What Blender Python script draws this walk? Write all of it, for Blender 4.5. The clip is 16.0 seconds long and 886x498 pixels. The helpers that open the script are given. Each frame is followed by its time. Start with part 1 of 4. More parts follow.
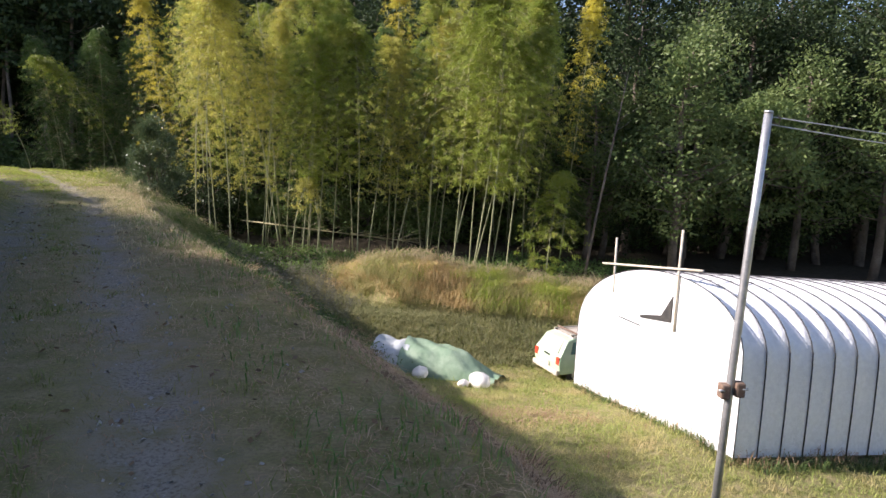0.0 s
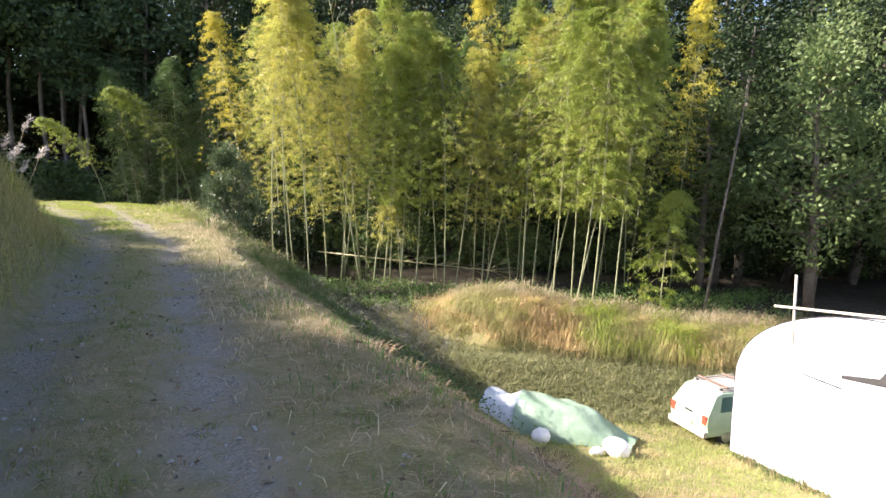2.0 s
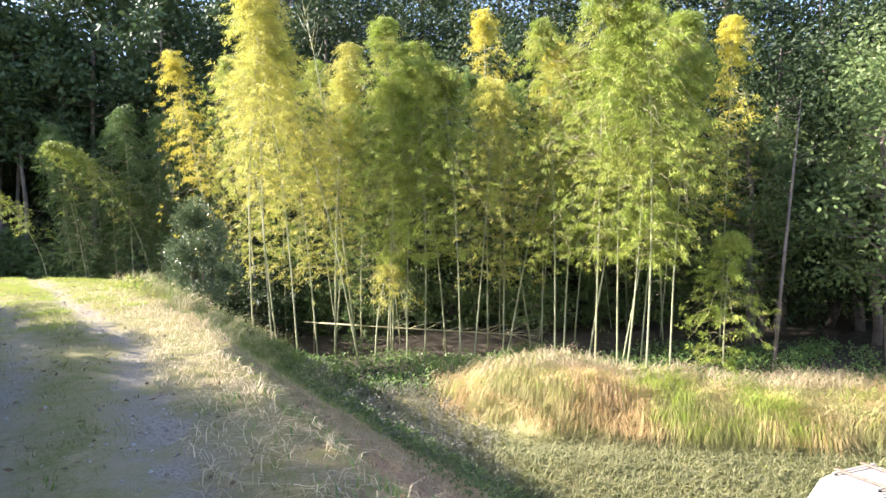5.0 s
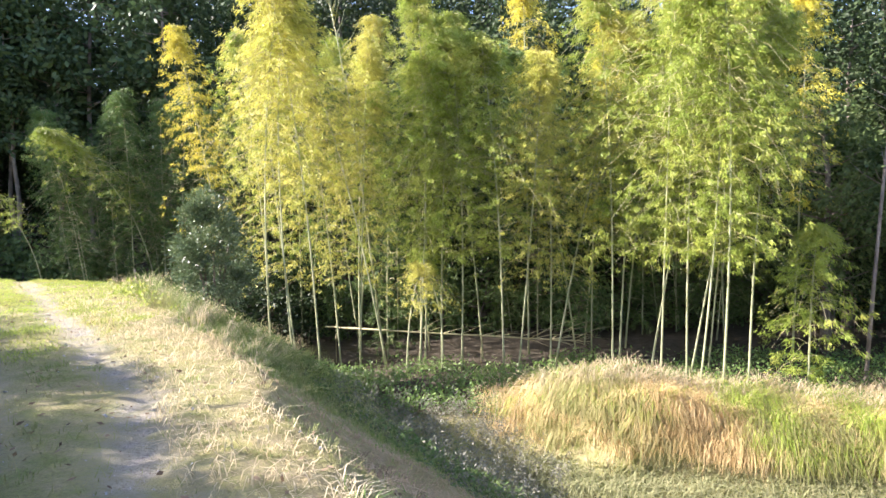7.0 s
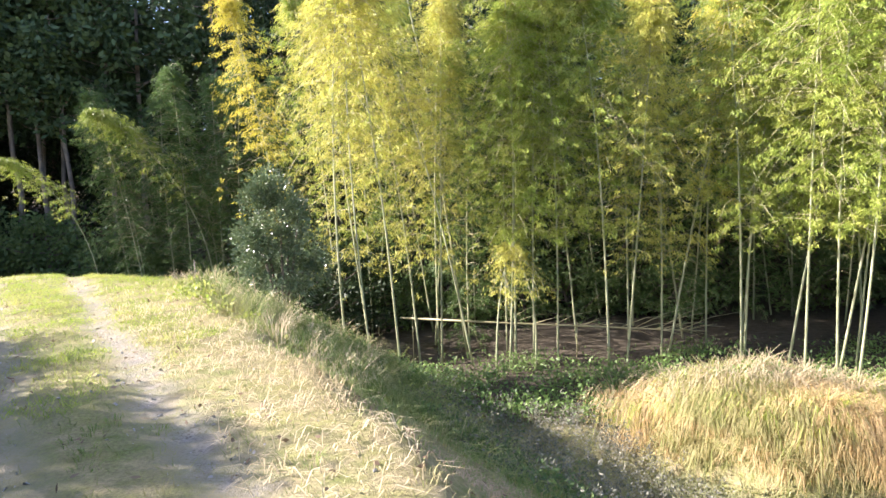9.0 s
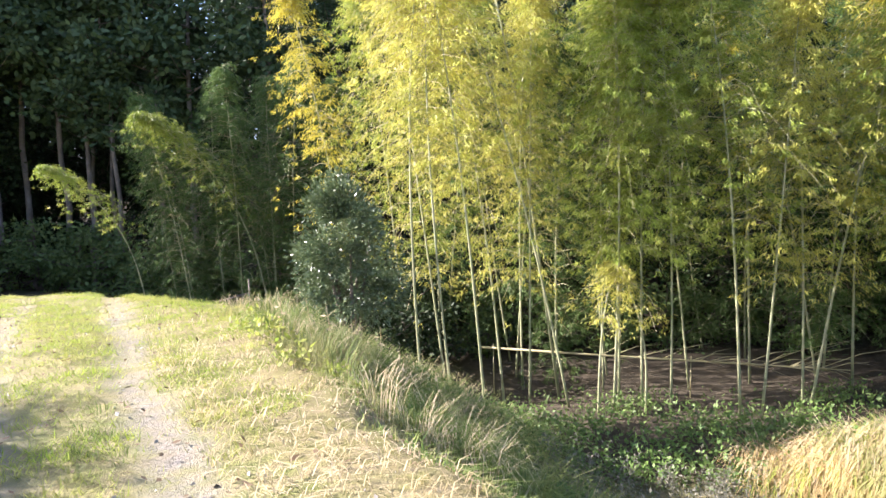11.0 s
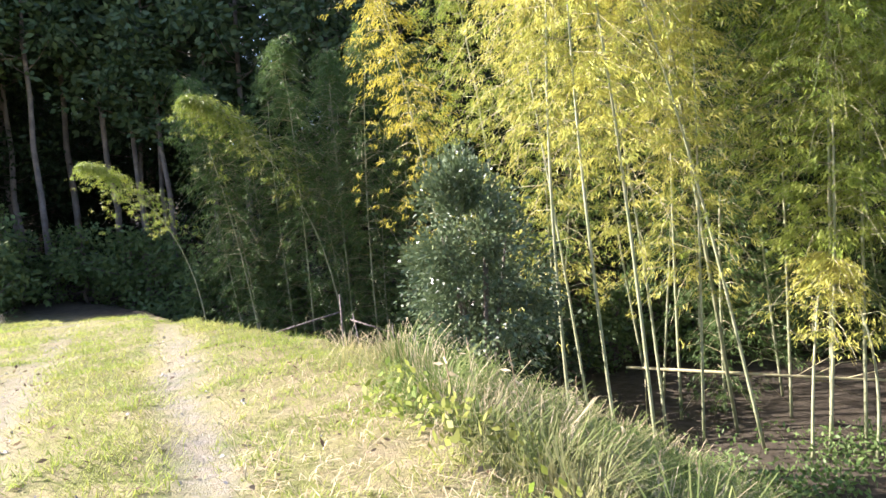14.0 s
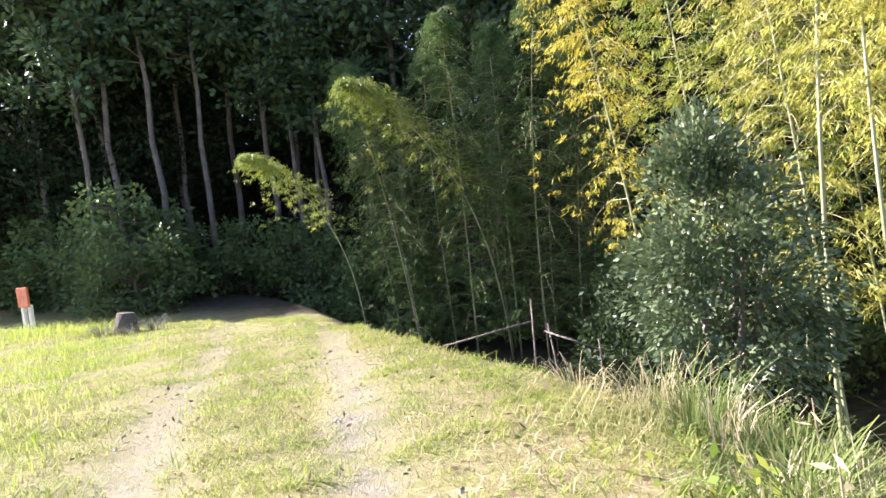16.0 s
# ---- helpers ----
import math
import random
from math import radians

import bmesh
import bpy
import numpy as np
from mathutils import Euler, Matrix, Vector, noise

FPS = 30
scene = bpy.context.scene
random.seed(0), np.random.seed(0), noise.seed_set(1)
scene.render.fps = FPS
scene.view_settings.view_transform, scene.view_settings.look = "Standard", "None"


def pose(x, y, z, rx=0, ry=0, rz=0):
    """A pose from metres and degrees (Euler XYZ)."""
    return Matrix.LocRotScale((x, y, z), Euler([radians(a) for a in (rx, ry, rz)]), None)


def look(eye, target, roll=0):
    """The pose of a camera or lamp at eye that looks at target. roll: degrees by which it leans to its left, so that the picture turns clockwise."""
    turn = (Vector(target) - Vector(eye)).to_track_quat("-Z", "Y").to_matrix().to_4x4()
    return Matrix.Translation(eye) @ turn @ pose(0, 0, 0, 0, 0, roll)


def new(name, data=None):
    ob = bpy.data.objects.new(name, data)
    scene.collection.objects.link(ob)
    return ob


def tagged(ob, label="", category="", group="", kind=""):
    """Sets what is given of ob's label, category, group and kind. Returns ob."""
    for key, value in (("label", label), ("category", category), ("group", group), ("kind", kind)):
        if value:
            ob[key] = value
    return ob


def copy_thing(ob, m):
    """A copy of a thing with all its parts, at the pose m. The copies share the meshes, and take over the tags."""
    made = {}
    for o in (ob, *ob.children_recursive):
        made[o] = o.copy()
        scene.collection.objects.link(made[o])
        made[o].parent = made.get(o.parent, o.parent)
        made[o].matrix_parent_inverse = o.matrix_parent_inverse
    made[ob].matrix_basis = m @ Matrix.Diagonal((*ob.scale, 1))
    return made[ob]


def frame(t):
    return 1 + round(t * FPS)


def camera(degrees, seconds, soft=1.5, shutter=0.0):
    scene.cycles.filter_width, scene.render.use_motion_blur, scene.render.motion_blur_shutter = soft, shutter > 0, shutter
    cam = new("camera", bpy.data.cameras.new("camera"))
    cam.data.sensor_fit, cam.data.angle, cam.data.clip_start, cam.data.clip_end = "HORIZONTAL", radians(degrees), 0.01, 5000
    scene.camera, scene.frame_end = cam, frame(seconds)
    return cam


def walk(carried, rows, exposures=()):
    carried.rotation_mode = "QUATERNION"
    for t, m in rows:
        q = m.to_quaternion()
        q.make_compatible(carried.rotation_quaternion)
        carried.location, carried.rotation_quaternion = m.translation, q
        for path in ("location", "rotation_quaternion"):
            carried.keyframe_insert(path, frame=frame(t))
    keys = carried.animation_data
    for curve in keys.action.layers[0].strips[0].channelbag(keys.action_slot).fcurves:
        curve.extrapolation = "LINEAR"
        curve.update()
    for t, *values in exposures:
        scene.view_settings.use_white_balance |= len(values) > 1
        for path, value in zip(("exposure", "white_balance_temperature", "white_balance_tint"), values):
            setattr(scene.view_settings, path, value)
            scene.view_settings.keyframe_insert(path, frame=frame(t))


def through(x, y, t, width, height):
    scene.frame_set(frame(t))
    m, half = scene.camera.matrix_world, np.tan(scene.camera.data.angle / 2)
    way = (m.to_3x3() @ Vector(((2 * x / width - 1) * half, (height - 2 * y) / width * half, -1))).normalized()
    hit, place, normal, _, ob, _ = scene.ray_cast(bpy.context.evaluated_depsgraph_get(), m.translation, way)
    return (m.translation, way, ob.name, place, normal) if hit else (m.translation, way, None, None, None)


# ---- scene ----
cam = camera(68.1, 16.0)
METRES, EYE, TILT, LEAN, TURN = 21.0, 1.4, -8.0, -2.5, 0.0
ROWS = [
    (0.0, 0.0, 0.0, 0.0, 0.0, 0.0, -0.0),
    (0.5, -0.0147, 0.0282, 0.0077, 2.03, 1.41, 0.84),
    (1.0, -0.0323, 0.0561, 0.0093, 1.74, 1.72, 1.61),
    (1.5, -0.0526, 0.0845, 0.0157, 4.36, 1.27, 1.48),
    (2.0, -0.0647, 0.1149, 0.0218, 5.16, 1.78, 0.92),
    (2.5, -0.0814, 0.1421, 0.0256, 4.13, 5.12, 0.8),
    (3.0, -0.0949, 0.1736, 0.0302, 0.6, 5.11, 2.17),
    (3.5, -0.1144, 0.2003, 0.0375, 1.34, 5.35, 3.09),
    (4.0, -0.1297, 0.231, 0.0413, 1.73, 6.38, 3.7),
    (6.5, -0.2043, 0.3691, 0.0662, 1.84, 5.44, 4.07),
    (7.0, -0.217, 0.3985, 0.0699, 1.91, 5.53, 4.2),
    (7.5, -0.2333, 0.4232, 0.0755, 2.48, 4.71, 4.42),
    (8.0, -0.2468, 0.4517, 0.0808, 2.34, 4.22, 5.11),
    (8.5, -0.2645, 0.4759, 0.0865, 4.77, 4.13, 5.15),
    (9.0, -0.277, 0.5034, 0.0913, 5.89, 3.77, 5.2),
    (9.5, -0.2949, 0.5275, 0.0974, 8.15, 3.22, 5.51),
    (12.0, -0.3728, 0.6673, 0.1177, 10.11, 6.9, 4.21),
    (12.5, -0.392, 0.6897, 0.1235, 10.79, 7.34, 4.14),
    (13.0, -0.4083, 0.7156, 0.1279, 10.87, 7.71, 4.27),
    (13.5, -0.4292, 0.7369, 0.1334, 13.18, 5.94, 4.99),
    (14.0, -0.4449, 0.7599, 0.1399, 13.43, 4.63, 6.3),
    (14.5, -0.4645, 0.7787, 0.1455, 16.4, 4.6, 7.21),
    (15.0, -0.4789, 0.8012, 0.1497, 19.93, 5.47, 7.47),
    (15.5, -0.494, 0.8217, 0.1527, 25.88, 4.97, 6.94),
    (16.0, -0.5093, 0.8387, 0.1564, 25.72, 4.89, 5.56),
]
walk(cam, [(t, pose(0, 0, EYE, TILT, LEAN, TURN) @ pose(METRES * x, METRES * y, METRES * z, 90 + pitch, roll, yaw)) for t, x, y, z, yaw, pitch, roll in ROWS],
     exposures=[(0.0, 1.02, 6250, 22), (2.0, 1.8, 6250, 22), (4.0, 2.36, 6100, 22), (9.0, 2.28, 6050, 24), (16.0, 2.1, 5950, 25)])
SKY, SUN_POWER = 0.095, 5.0

# ---- light ----
SUN = Vector((-0.868, -0.02, 0.496)).normalized()          # towards the sun
world = bpy.data.worlds.new("sky")
scene.world = world
world.use_nodes = True
wn = world.node_tree
sky = wn.nodes.new("ShaderNodeTexSky")
sky.sky_type = 'NISHITA'
sky.sun_disc = False
sky.sun_elevation = math.asin(SUN.z)
sky.sun_rotation = math.atan2(SUN.x, SUN.y)
sky.air_density, sky.dust_density, sky.ozone_density = 1.0, 1.2, 1.0
wn.links.new(sky.outputs[0], wn.nodes["Background"].inputs[0])
wn.nodes["Background"].inputs[1].default_value = SKY
sun_data = bpy.data.lights.new("sun", 'SUN')
sun_data.energy, sun_data.angle, sun_data.color = SUN_POWER, radians(0.5), (1.0, 0.93, 0.80)
sun = new("sun", sun_data)
sun.matrix_world = look((0, 0, 60), Vector((0, 0, 60)) - SUN)

rng = np.random.default_rng(7)


# ---- materials ----
def base_nodes(name):
    m = bpy.data.materials.new(name)
    m.use_nodes = True
    nt = m.node_tree
    return m, nt, nt.nodes["Principled BSDF"]


def node(nt, kind, **inputs):
    n = nt.nodes.new("ShaderNode" + kind)
    for key, value in inputs.items():
        n.inputs[key].default_value = value
    return n


def mix_col(nt, fac, a, b, mode='MIX'):
    n = nt.nodes.new("ShaderNodeMix")
    n.data_type, n.blend_type = 'RGBA', mode
    for sock, value in ((n.inputs[0], fac), (n.inputs[6], a), (n.inputs[7], b)):
        if isinstance(value, (float, int)):
            sock.default_value = value
        elif isinstance(value, tuple):
            sock.default_value = (*value, 1)
        else:
            nt.links.new(value, sock)
    return n.outputs[2]


def noise_out(nt, scale, detail=4, rough=0.6, lo=0.35, hi=0.65, coords=None):
    n = node(nt, "TexNoise", Scale=scale, Detail=detail, Roughness=rough)
    if coords:
        nt.links.new(coords, n.inputs["Vector"])
    r = nt.nodes.new("ShaderNodeMapRange")
    r.inputs[1].default_value, r.inputs[2].default_value = lo, hi
    nt.links.new(n.outputs["Fac"], r.inputs[0])
    return r.outputs[0]


def bump(nt, bsdf, height, strength=0.4, dist=0.02):
    b = node(nt, "Bump", Strength=strength, Distance=dist)
    nt.links.new(height, b.inputs["Height"])
    nt.links.new(b.outputs[0], bsdf.inputs["Normal"])


def plain(name, a, b, scale=6.0, rough=0.7, metal=0.0, fine=60.0, relief=0.3, depth=0.004):
    m, nt, bs = base_nodes(name)
    co = nt.nodes.new("ShaderNodeTexCoord").outputs["Object"]
    col = mix_col(nt, noise_out(nt, scale, coords=co), a, b)
    grain = noise_out(nt, fine, 3, coords=co)
    col = mix_col(nt, grain, col, tuple(0.75 * v for v in a))
    nt.links.new(mix_col(nt, 0.35, mix_col(nt, noise_out(nt, scale, coords=co), a, b), col), bs.inputs["Base Color"])
    bs.inputs["Roughness"].default_value, bs.inputs["Metallic"].default_value = rough, metal
    bump(nt, bs, grain, relief, depth)
    return m


def leafy(name, a, b, c, through=0.45, rough=0.45, spec=0.35):
    """Leaves or blades: three tints by leaf and by plant, part of the light shining through."""
    m, nt, bs = base_nodes(name)
    isl = nt.nodes.new("ShaderNodeNewGeometry").outputs["Random Per Island"]
    per = nt.nodes.new("ShaderNodeObjectInfo").outputs["Random"]
    co = nt.nodes.new("ShaderNodeTexCoord").outputs["Object"]
    col = mix_col(nt, isl, a, b)
    col = mix_col(nt, noise_out(nt, 0.9, 2, lo=0.45, hi=0.7, coords=co), col, c)
    hue = node(nt, "HueSaturation", Saturation=1.0, Value=1.0)
    r = nt.nodes.new("ShaderNodeMapRange")
    r.inputs[3].default_value, r.inputs[4].default_value = 0.8, 1.2
    nt.links.new(per, r.inputs[0])
    nt.links.new(r.outputs[0], hue.inputs["Value"])
    nt.links.new(col, hue.inputs["Color"])
    nt.links.new(hue.outputs[0], bs.inputs["Base Color"])
    bs.inputs["Roughness"].default_value = rough
    bs.inputs["Specular IOR Level"].default_value = spec
    tr = nt.nodes.new("ShaderNodeBsdfTranslucent")
    nt.links.new(hue.outputs[0], tr.inputs[0])
    mx = node(nt, "MixShader", Fac=through)
    nt.links.new(bs.outputs[0], mx.inputs[1])
    nt.links.new(tr.outputs[0], mx.inputs[2])
    nt.links.new(mx.outputs[0], nt.nodes["Material Output"].inputs["Surface"])
    return m


def ground_material():
    m, nt, bs = base_nodes("ground_earth_grass")
    co = nt.nodes.new("ShaderNodeTexCoord").outputs["Object"]

    def mask(name):
        a = nt.nodes.new("ShaderNodeAttribute")
        a.attribute_name = name
        return a.outputs["Fac"]
    broad, mid, fine = noise_out(nt, 0.7, 5, coords=co), noise_out(nt, 5, 5, coords=co), noise_out(nt, 45, 3, coords=co)
    turf = mix_col(nt, broad, (0.19, 0.22, 0.06), (0.32, 0.31, 0.10))
    turf = mix_col(nt, mid, turf, (0.38, 0.32, 0.17))
    dry = mix_col(nt, mid, (0.27, 0.18, 0.11), (0.42, 0.31, 0.20))
    stone = mix_col(nt, fine, (0.17, 0.15, 0.12), (0.54, 0.49, 0.42))
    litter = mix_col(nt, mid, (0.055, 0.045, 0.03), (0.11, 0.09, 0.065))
    col = mix_col(nt, mask("dry"), turf, dry)
    blot = nt.nodes.new("ShaderNodeMath")
    blot.operation = 'MULTIPLY'
    nt.links.new(mask("rut"), blot.inputs[0])
    nt.links.new(noise_out(nt, 2.2, 5, lo=0.3, hi=0.55, coords=co), blot.inputs[1])
    col = mix_col(nt, blot.outputs[0], col, stone)
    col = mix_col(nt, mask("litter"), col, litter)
    col = mix_col(nt, fine, col, mix_col(nt, 0.4, col, (0.07, 0.06, 0.035)))
    nt.links.new(col, bs.inputs["Base Color"])
    bs.inputs["Roughness"].default_value = 0.95
    bs.inputs["Specular IOR Level"].default_value = 0.15
    bump(nt, bs, mix_col(nt, 0.5, noise_out(nt, 17, 5, coords=co), noise_out(nt, 110, 3, coords=co)), 0.65, 0.03)
    return m


M_GROUND = ground_material()
M_CULM = plain("bamboo_culm", (0.25, 0.28, 0.13), (0.38, 0.36, 0.22), 3.0, 0.45, relief=0.1)
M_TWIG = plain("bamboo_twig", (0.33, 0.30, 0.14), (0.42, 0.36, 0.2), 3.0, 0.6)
M_BARK = plain("bark", (0.10, 0.08, 0.06), (0.22, 0.18, 0.14), 3.0, 0.9, fine=25, relief=0.8, depth=0.03)
M_PINEBARK = plain("pale_bark", (0.16, 0.13, 0.11), (0.30, 0.25, 0.21), 2.0, 0.9, fine=20, relief=0.8, depth=0.03)
M_BGREEN = leafy("bamboo_leaf_green", (0.18, 0.25, 0.036), (0.32, 0.39, 0.065), (0.40, 0.41, 0.085), through=0.38, spec=0.3)
M_BYELLOW = leafy("bamboo_leaf_yellow_green", (0.43, 0.43, 0.07), (0.62, 0.56, 0.14), (0.34, 0.40, 0.07), through=0.38, spec=0.3)
M_BGOLD = leafy("bamboo_leaf_golden", (0.58, 0.51, 0.05), (0.70, 0.63, 0.11), (0.52, 0.47, 0.06), through=0.38, spec=0.3)
# green bamboo leaf darkened, so the tint itself holds the wood's shade
M_BSHADE = leafy("bamboo_leaf_shade_green", (0.085, 0.15, 0.04), (0.14, 0.21, 0.06), (0.12, 0.18, 0.05), 0.35, spec=0.2)
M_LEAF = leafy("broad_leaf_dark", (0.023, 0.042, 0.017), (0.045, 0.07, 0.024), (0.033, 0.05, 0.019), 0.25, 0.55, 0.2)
# light held in the tint: mid lightened for haze, next one brightened as sunlit
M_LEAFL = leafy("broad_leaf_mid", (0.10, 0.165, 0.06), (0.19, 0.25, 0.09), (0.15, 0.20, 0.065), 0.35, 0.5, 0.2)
M_LEAFS = leafy("broad_leaf_sunlit_tint", (0.085, 0.14, 0.045), (0.18, 0.23, 0.08), (0.14, 0.18, 0.065), 0.4, 0.5, 0.25)
M_CAMEL = leafy("glossy_leaf", (0.07, 0.11, 0.05), (0.16, 0.20, 0.09), (0.10, 0.14, 0.065), 0.16, 0.32, 0.5)
M_PINE = leafy("needle_spray", (0.045, 0.08, 0.035), (0.075, 0.12, 0.045), (0.06, 0.095, 0.04), 0.15, 0.6)
M_TURF = leafy("short_grass", (0.20, 0.26, 0.06), (0.35, 0.35, 0.12), (0.42, 0.34, 0.17), 0.35, 0.6, 0.2)
M_BRIGHT = leafy("fresh_grass", (0.23, 0.34, 0.045), (0.41, 0.45, 0.08), (0.41, 0.41, 0.12), 0.45, 0.55, 0.2)
M_VERGE = leafy("verge_grass", (0.12, 0.20, 0.045), (0.27, 0.32, 0.09), (0.36, 0.33, 0.15), 0.4, 0.6, 0.15)
M_STRAW = leafy("dry_grass", (0.48, 0.39, 0.23), (0.66, 0.56, 0.37), (0.44, 0.36, 0.20), 0.3, 0.7, 0.15)
M_BROWN = leafy("withered_grass", (0.36, 0.24, 0.15), (0.55, 0.41, 0.27), (0.28, 0.18, 0.11), 0.25, 0.75, 0.1)
M_REED = leafy("reed_grass", (0.24, 0.29, 0.07), (0.50, 0.43, 0.20), (0.46, 0.40, 0.18), 0.4, 0.6, 0.2)
M_FIELDWEED = leafy("field_weed", (0.17, 0.19, 0.08), (0.34, 0.32, 0.17), (0.25, 0.25, 0.12), 0.3, 0.7, 0.1)
M_RUSSET = leafy("russet_grass", (0.40, 0.28, 0.12), (0.60, 0.46, 0.24), (0.44, 0.32, 0.14), 0.35, 0.7, 0.15)
# weed leaf darkened to stand for shade in the ditch and below the greenhouse
M_WEEDSHADE = leafy("weed_leaf_shaded", (0.07, 0.12, 0.035), (0.13, 0.18, 0.06), (0.10, 0.13, 0.05), 0.3, 0.6, 0.2)
M_LITTER = leafy("fallen_leaf", (0.10, 0.065, 0.04), (0.30, 0.22, 0.14), (0.18, 0.12, 0.07), 0.15, 0.7, 0.15)
M_GREYWEED = leafy("withered_weed", (0.13, 0.14, 0.09), (0.36, 0.34, 0.27), (0.20, 0.19, 0.13), 0.3, 0.8, 0.1)
M_WEED = leafy("weed_leaf", (0.10, 0.19, 0.045), (0.21, 0.31, 0.08), (0.15, 0.21, 0.065), 0.35, 0.5, 0.3)
M_PLUME = leafy("plume", (0.55, 0.50, 0.44), (0.70, 0.65, 0.58), (0.5, 0.45, 0.4), 0.4, 0.8, 0.1)
M_GRAVEL = plain("gravel_stone", (0.28, 0.26, 0.23), (0.48, 0.46, 0.42), 9.0, 0.9)
M_FILM = plain("white_film", (0.80, 0.82, 0.84), (0.86, 0.87, 0.88), 1.5, 0.35, fine=14, relief=0.25, depth=0.02)
M_CORD = plain("dark_cord", (0.03, 0.03, 0.035), (0.06, 0.06, 0.07), 8, 0.8)
M_STEEL = plain("galvanised_steel", (0.45, 0.46, 0.47), (0.62, 0.62, 0.62), 8, 0.42, 0.75, relief=0.1)
M_RUST = plain("rusty_iron", (0.16, 0.10, 0.07), (0.28, 0.20, 0.15), 12, 0.85, 0.2)
M_POLEWOOD = plain("weathered_bamboo_pole", (0.52, 0.46, 0.36), (0.68, 0.62, 0.52), 6, 0.8)
M_GAPSHADE = plain("gap_shade", (0.03, 0.03, 0.03), (0.06, 0.055, 0.05), 5, 0.9)
M_CARPAINT = plain("faded_green_paint", (0.38, 0.52, 0.36), (0.50, 0.62, 0.44), 3, 0.45)
M_CARROOF = plain("faded_roof_paint", (0.46, 0.42, 0.36), (0.60, 0.54, 0.46), 4, 0.6)
M_DUSTY = plain("dusty_glass", (0.42, 0.44, 0.36), (0.55, 0.55, 0.46), 4, 0.25)
M_RUBBER = plain("rubber", (0.02, 0.02, 0.02), (0.045, 0.045, 0.045), 9, 0.85)
M_LAMPRED = plain("red_lens", (0.55, 0.05, 0.03), (0.6, 0.10, 0.05), 9, 0.25)
M_TARP = plain("green_sheet", (0.19, 0.29, 0.19), (0.30, 0.39, 0.28), 2.5, 0.5, fine=7, relief=0.2, depth=0.02)
M_TARPGREY = plain("grey_sheet", (0.40, 0.44, 0.46), (0.54, 0.57, 0.58), 3, 0.45, fine=7, relief=0.2, depth=0.02)
M_BAG = plain("white_bag", (0.70, 0.68, 0.64), (0.82, 0.80, 0.77), 6, 0.7)
M_SIGN = plain("faded_red_paint", (0.55, 0.12, 0.05), (0.62, 0.2, 0.1), 5, 0.6)


def glass_material():
    m, nt, bs = base_nodes("window_glass")
    bs.inputs["Base Color"].default_value = (0.10, 0.25, 0.22, 1)
    bs.inputs["Roughness"].default_value = 0.08
    bs.inputs["Transmission Weight"].default_value = 0.5
    return m


M_GLASS = glass_material()


# ---- mesh helpers ----
def quads(name, v, mat, tris=None):
    """A mesh of separate four-sided faces from an array of 4n corners."""
    v = np.asarray(v, dtype=np.float32).reshape(-1, 3)
    n = len(v) // 4
    me = bpy.data.meshes.new(name)
    me.vertices.add(4 * n)
    me.vertices.foreach_set("co", v.ravel())
    me.loops.add(4 * n)
    me.loops.foreach_set("vertex_index", np.arange(4 * n, dtype=np.int32))
    me.polygons.add(n)
    me.polygons.foreach_set("loop_start", np.arange(0, 4 * n, 4, dtype=np.int32))
    me.materials.append(mat)
    me.update(calc_edges=True)
    return me


def mesh_of(name, verts, faces, mat, smooth=False):
    me = bpy.data.meshes.new(name)
    me.from_pydata([tuple(p) for p in verts], [], faces)
    me.materials.append(mat)
    if smooth:
        for p in me.polygons:
            p.use_smooth = True
    me.update()
    return me


def part(name, data, mat, parent, label=""):
    """Links a bmesh or a mesh as one object under a thing or a part."""
    if isinstance(data, bmesh.types.BMesh):
        me = bpy.data.meshes.new(name)
        data.to_mesh(me)
        data.free()
        me.materials.append(mat)
        data = me
    ob = new(name, data)
    ob.parent = parent
    return tagged(ob, label)


def thing(name, label, category, group="", place=None, kind=""):
    ob = new(name)
    if place is not None:
        ob.matrix_basis = place
    return tagged(ob, label, category, group, kind)


def unit(a):
    return a / np.maximum(np.linalg.norm(a, axis=-1, keepdims=True), 1e-9)


def leaves(centre, along, length, width, r, flat=0.0):
    """Corners of flat pointed leaves that start at centre and run along; flat > 0 turns their faces to the sky."""
    n = len(centre)
    along = unit(along)
    face = r.normal(size=(n, 3))
    side = unit(np.cross(along, face * flat + [0, 0, 1.0] if flat else face))
    length, width = np.broadcast_to(length, n)[:, None], np.broadcast_to(width, n)[:, None]
    mid = centre + along * length * 0.45
    return np.stack([centre, mid + side * width / 2, centre + along * length, mid - side * width / 2], 1).reshape(-1, 3)


def blades(base, height, width, lean, r, droop=0.5, short=False):
    """Corners of grass blades: two four-sided pieces each, the upper one bent over."""
    n = len(base)
    a = r.uniform(0, 2 * np.pi, n)
    out = np.stack([np.cos(a), np.sin(a), 0 * a], 1)
    out = unit(out + r.normal(size=(n, 3)) * [0.3, 0.3, 0])
    side = np.stack([-out[:, 1], out[:, 0], 0 * a], 1)
    h, w = np.broadcast_to(height, n)[:, None], np.broadcast_to(width, n)[:, None]
    ln = np.abs(r.normal(lean, 0.25, n))[:, None]
    up = np.array([0, 0, 1.0])
    mid = base + up * h * 0.6 + out * ln * h * 0.35
    tip = base + up * h * (1 - droop * 0.5 * ln) + out * ln * h * (0.7 + droop)
    s = side * w / 2
    low = np.stack([base - s, base + s, mid + s * 0.8, mid - s * 0.8], 1)
    if short:
        return np.stack([base - s, base + s, tip + s * 0.15, tip - s * 0.15], 1).reshape(-1, 3)
    high = np.stack([mid - s * 0.8, mid + s * 0.8, tip + s * 0.12, tip - s * 0.12], 1)
    return np.concatenate([low, high], 1).reshape(-1, 3)


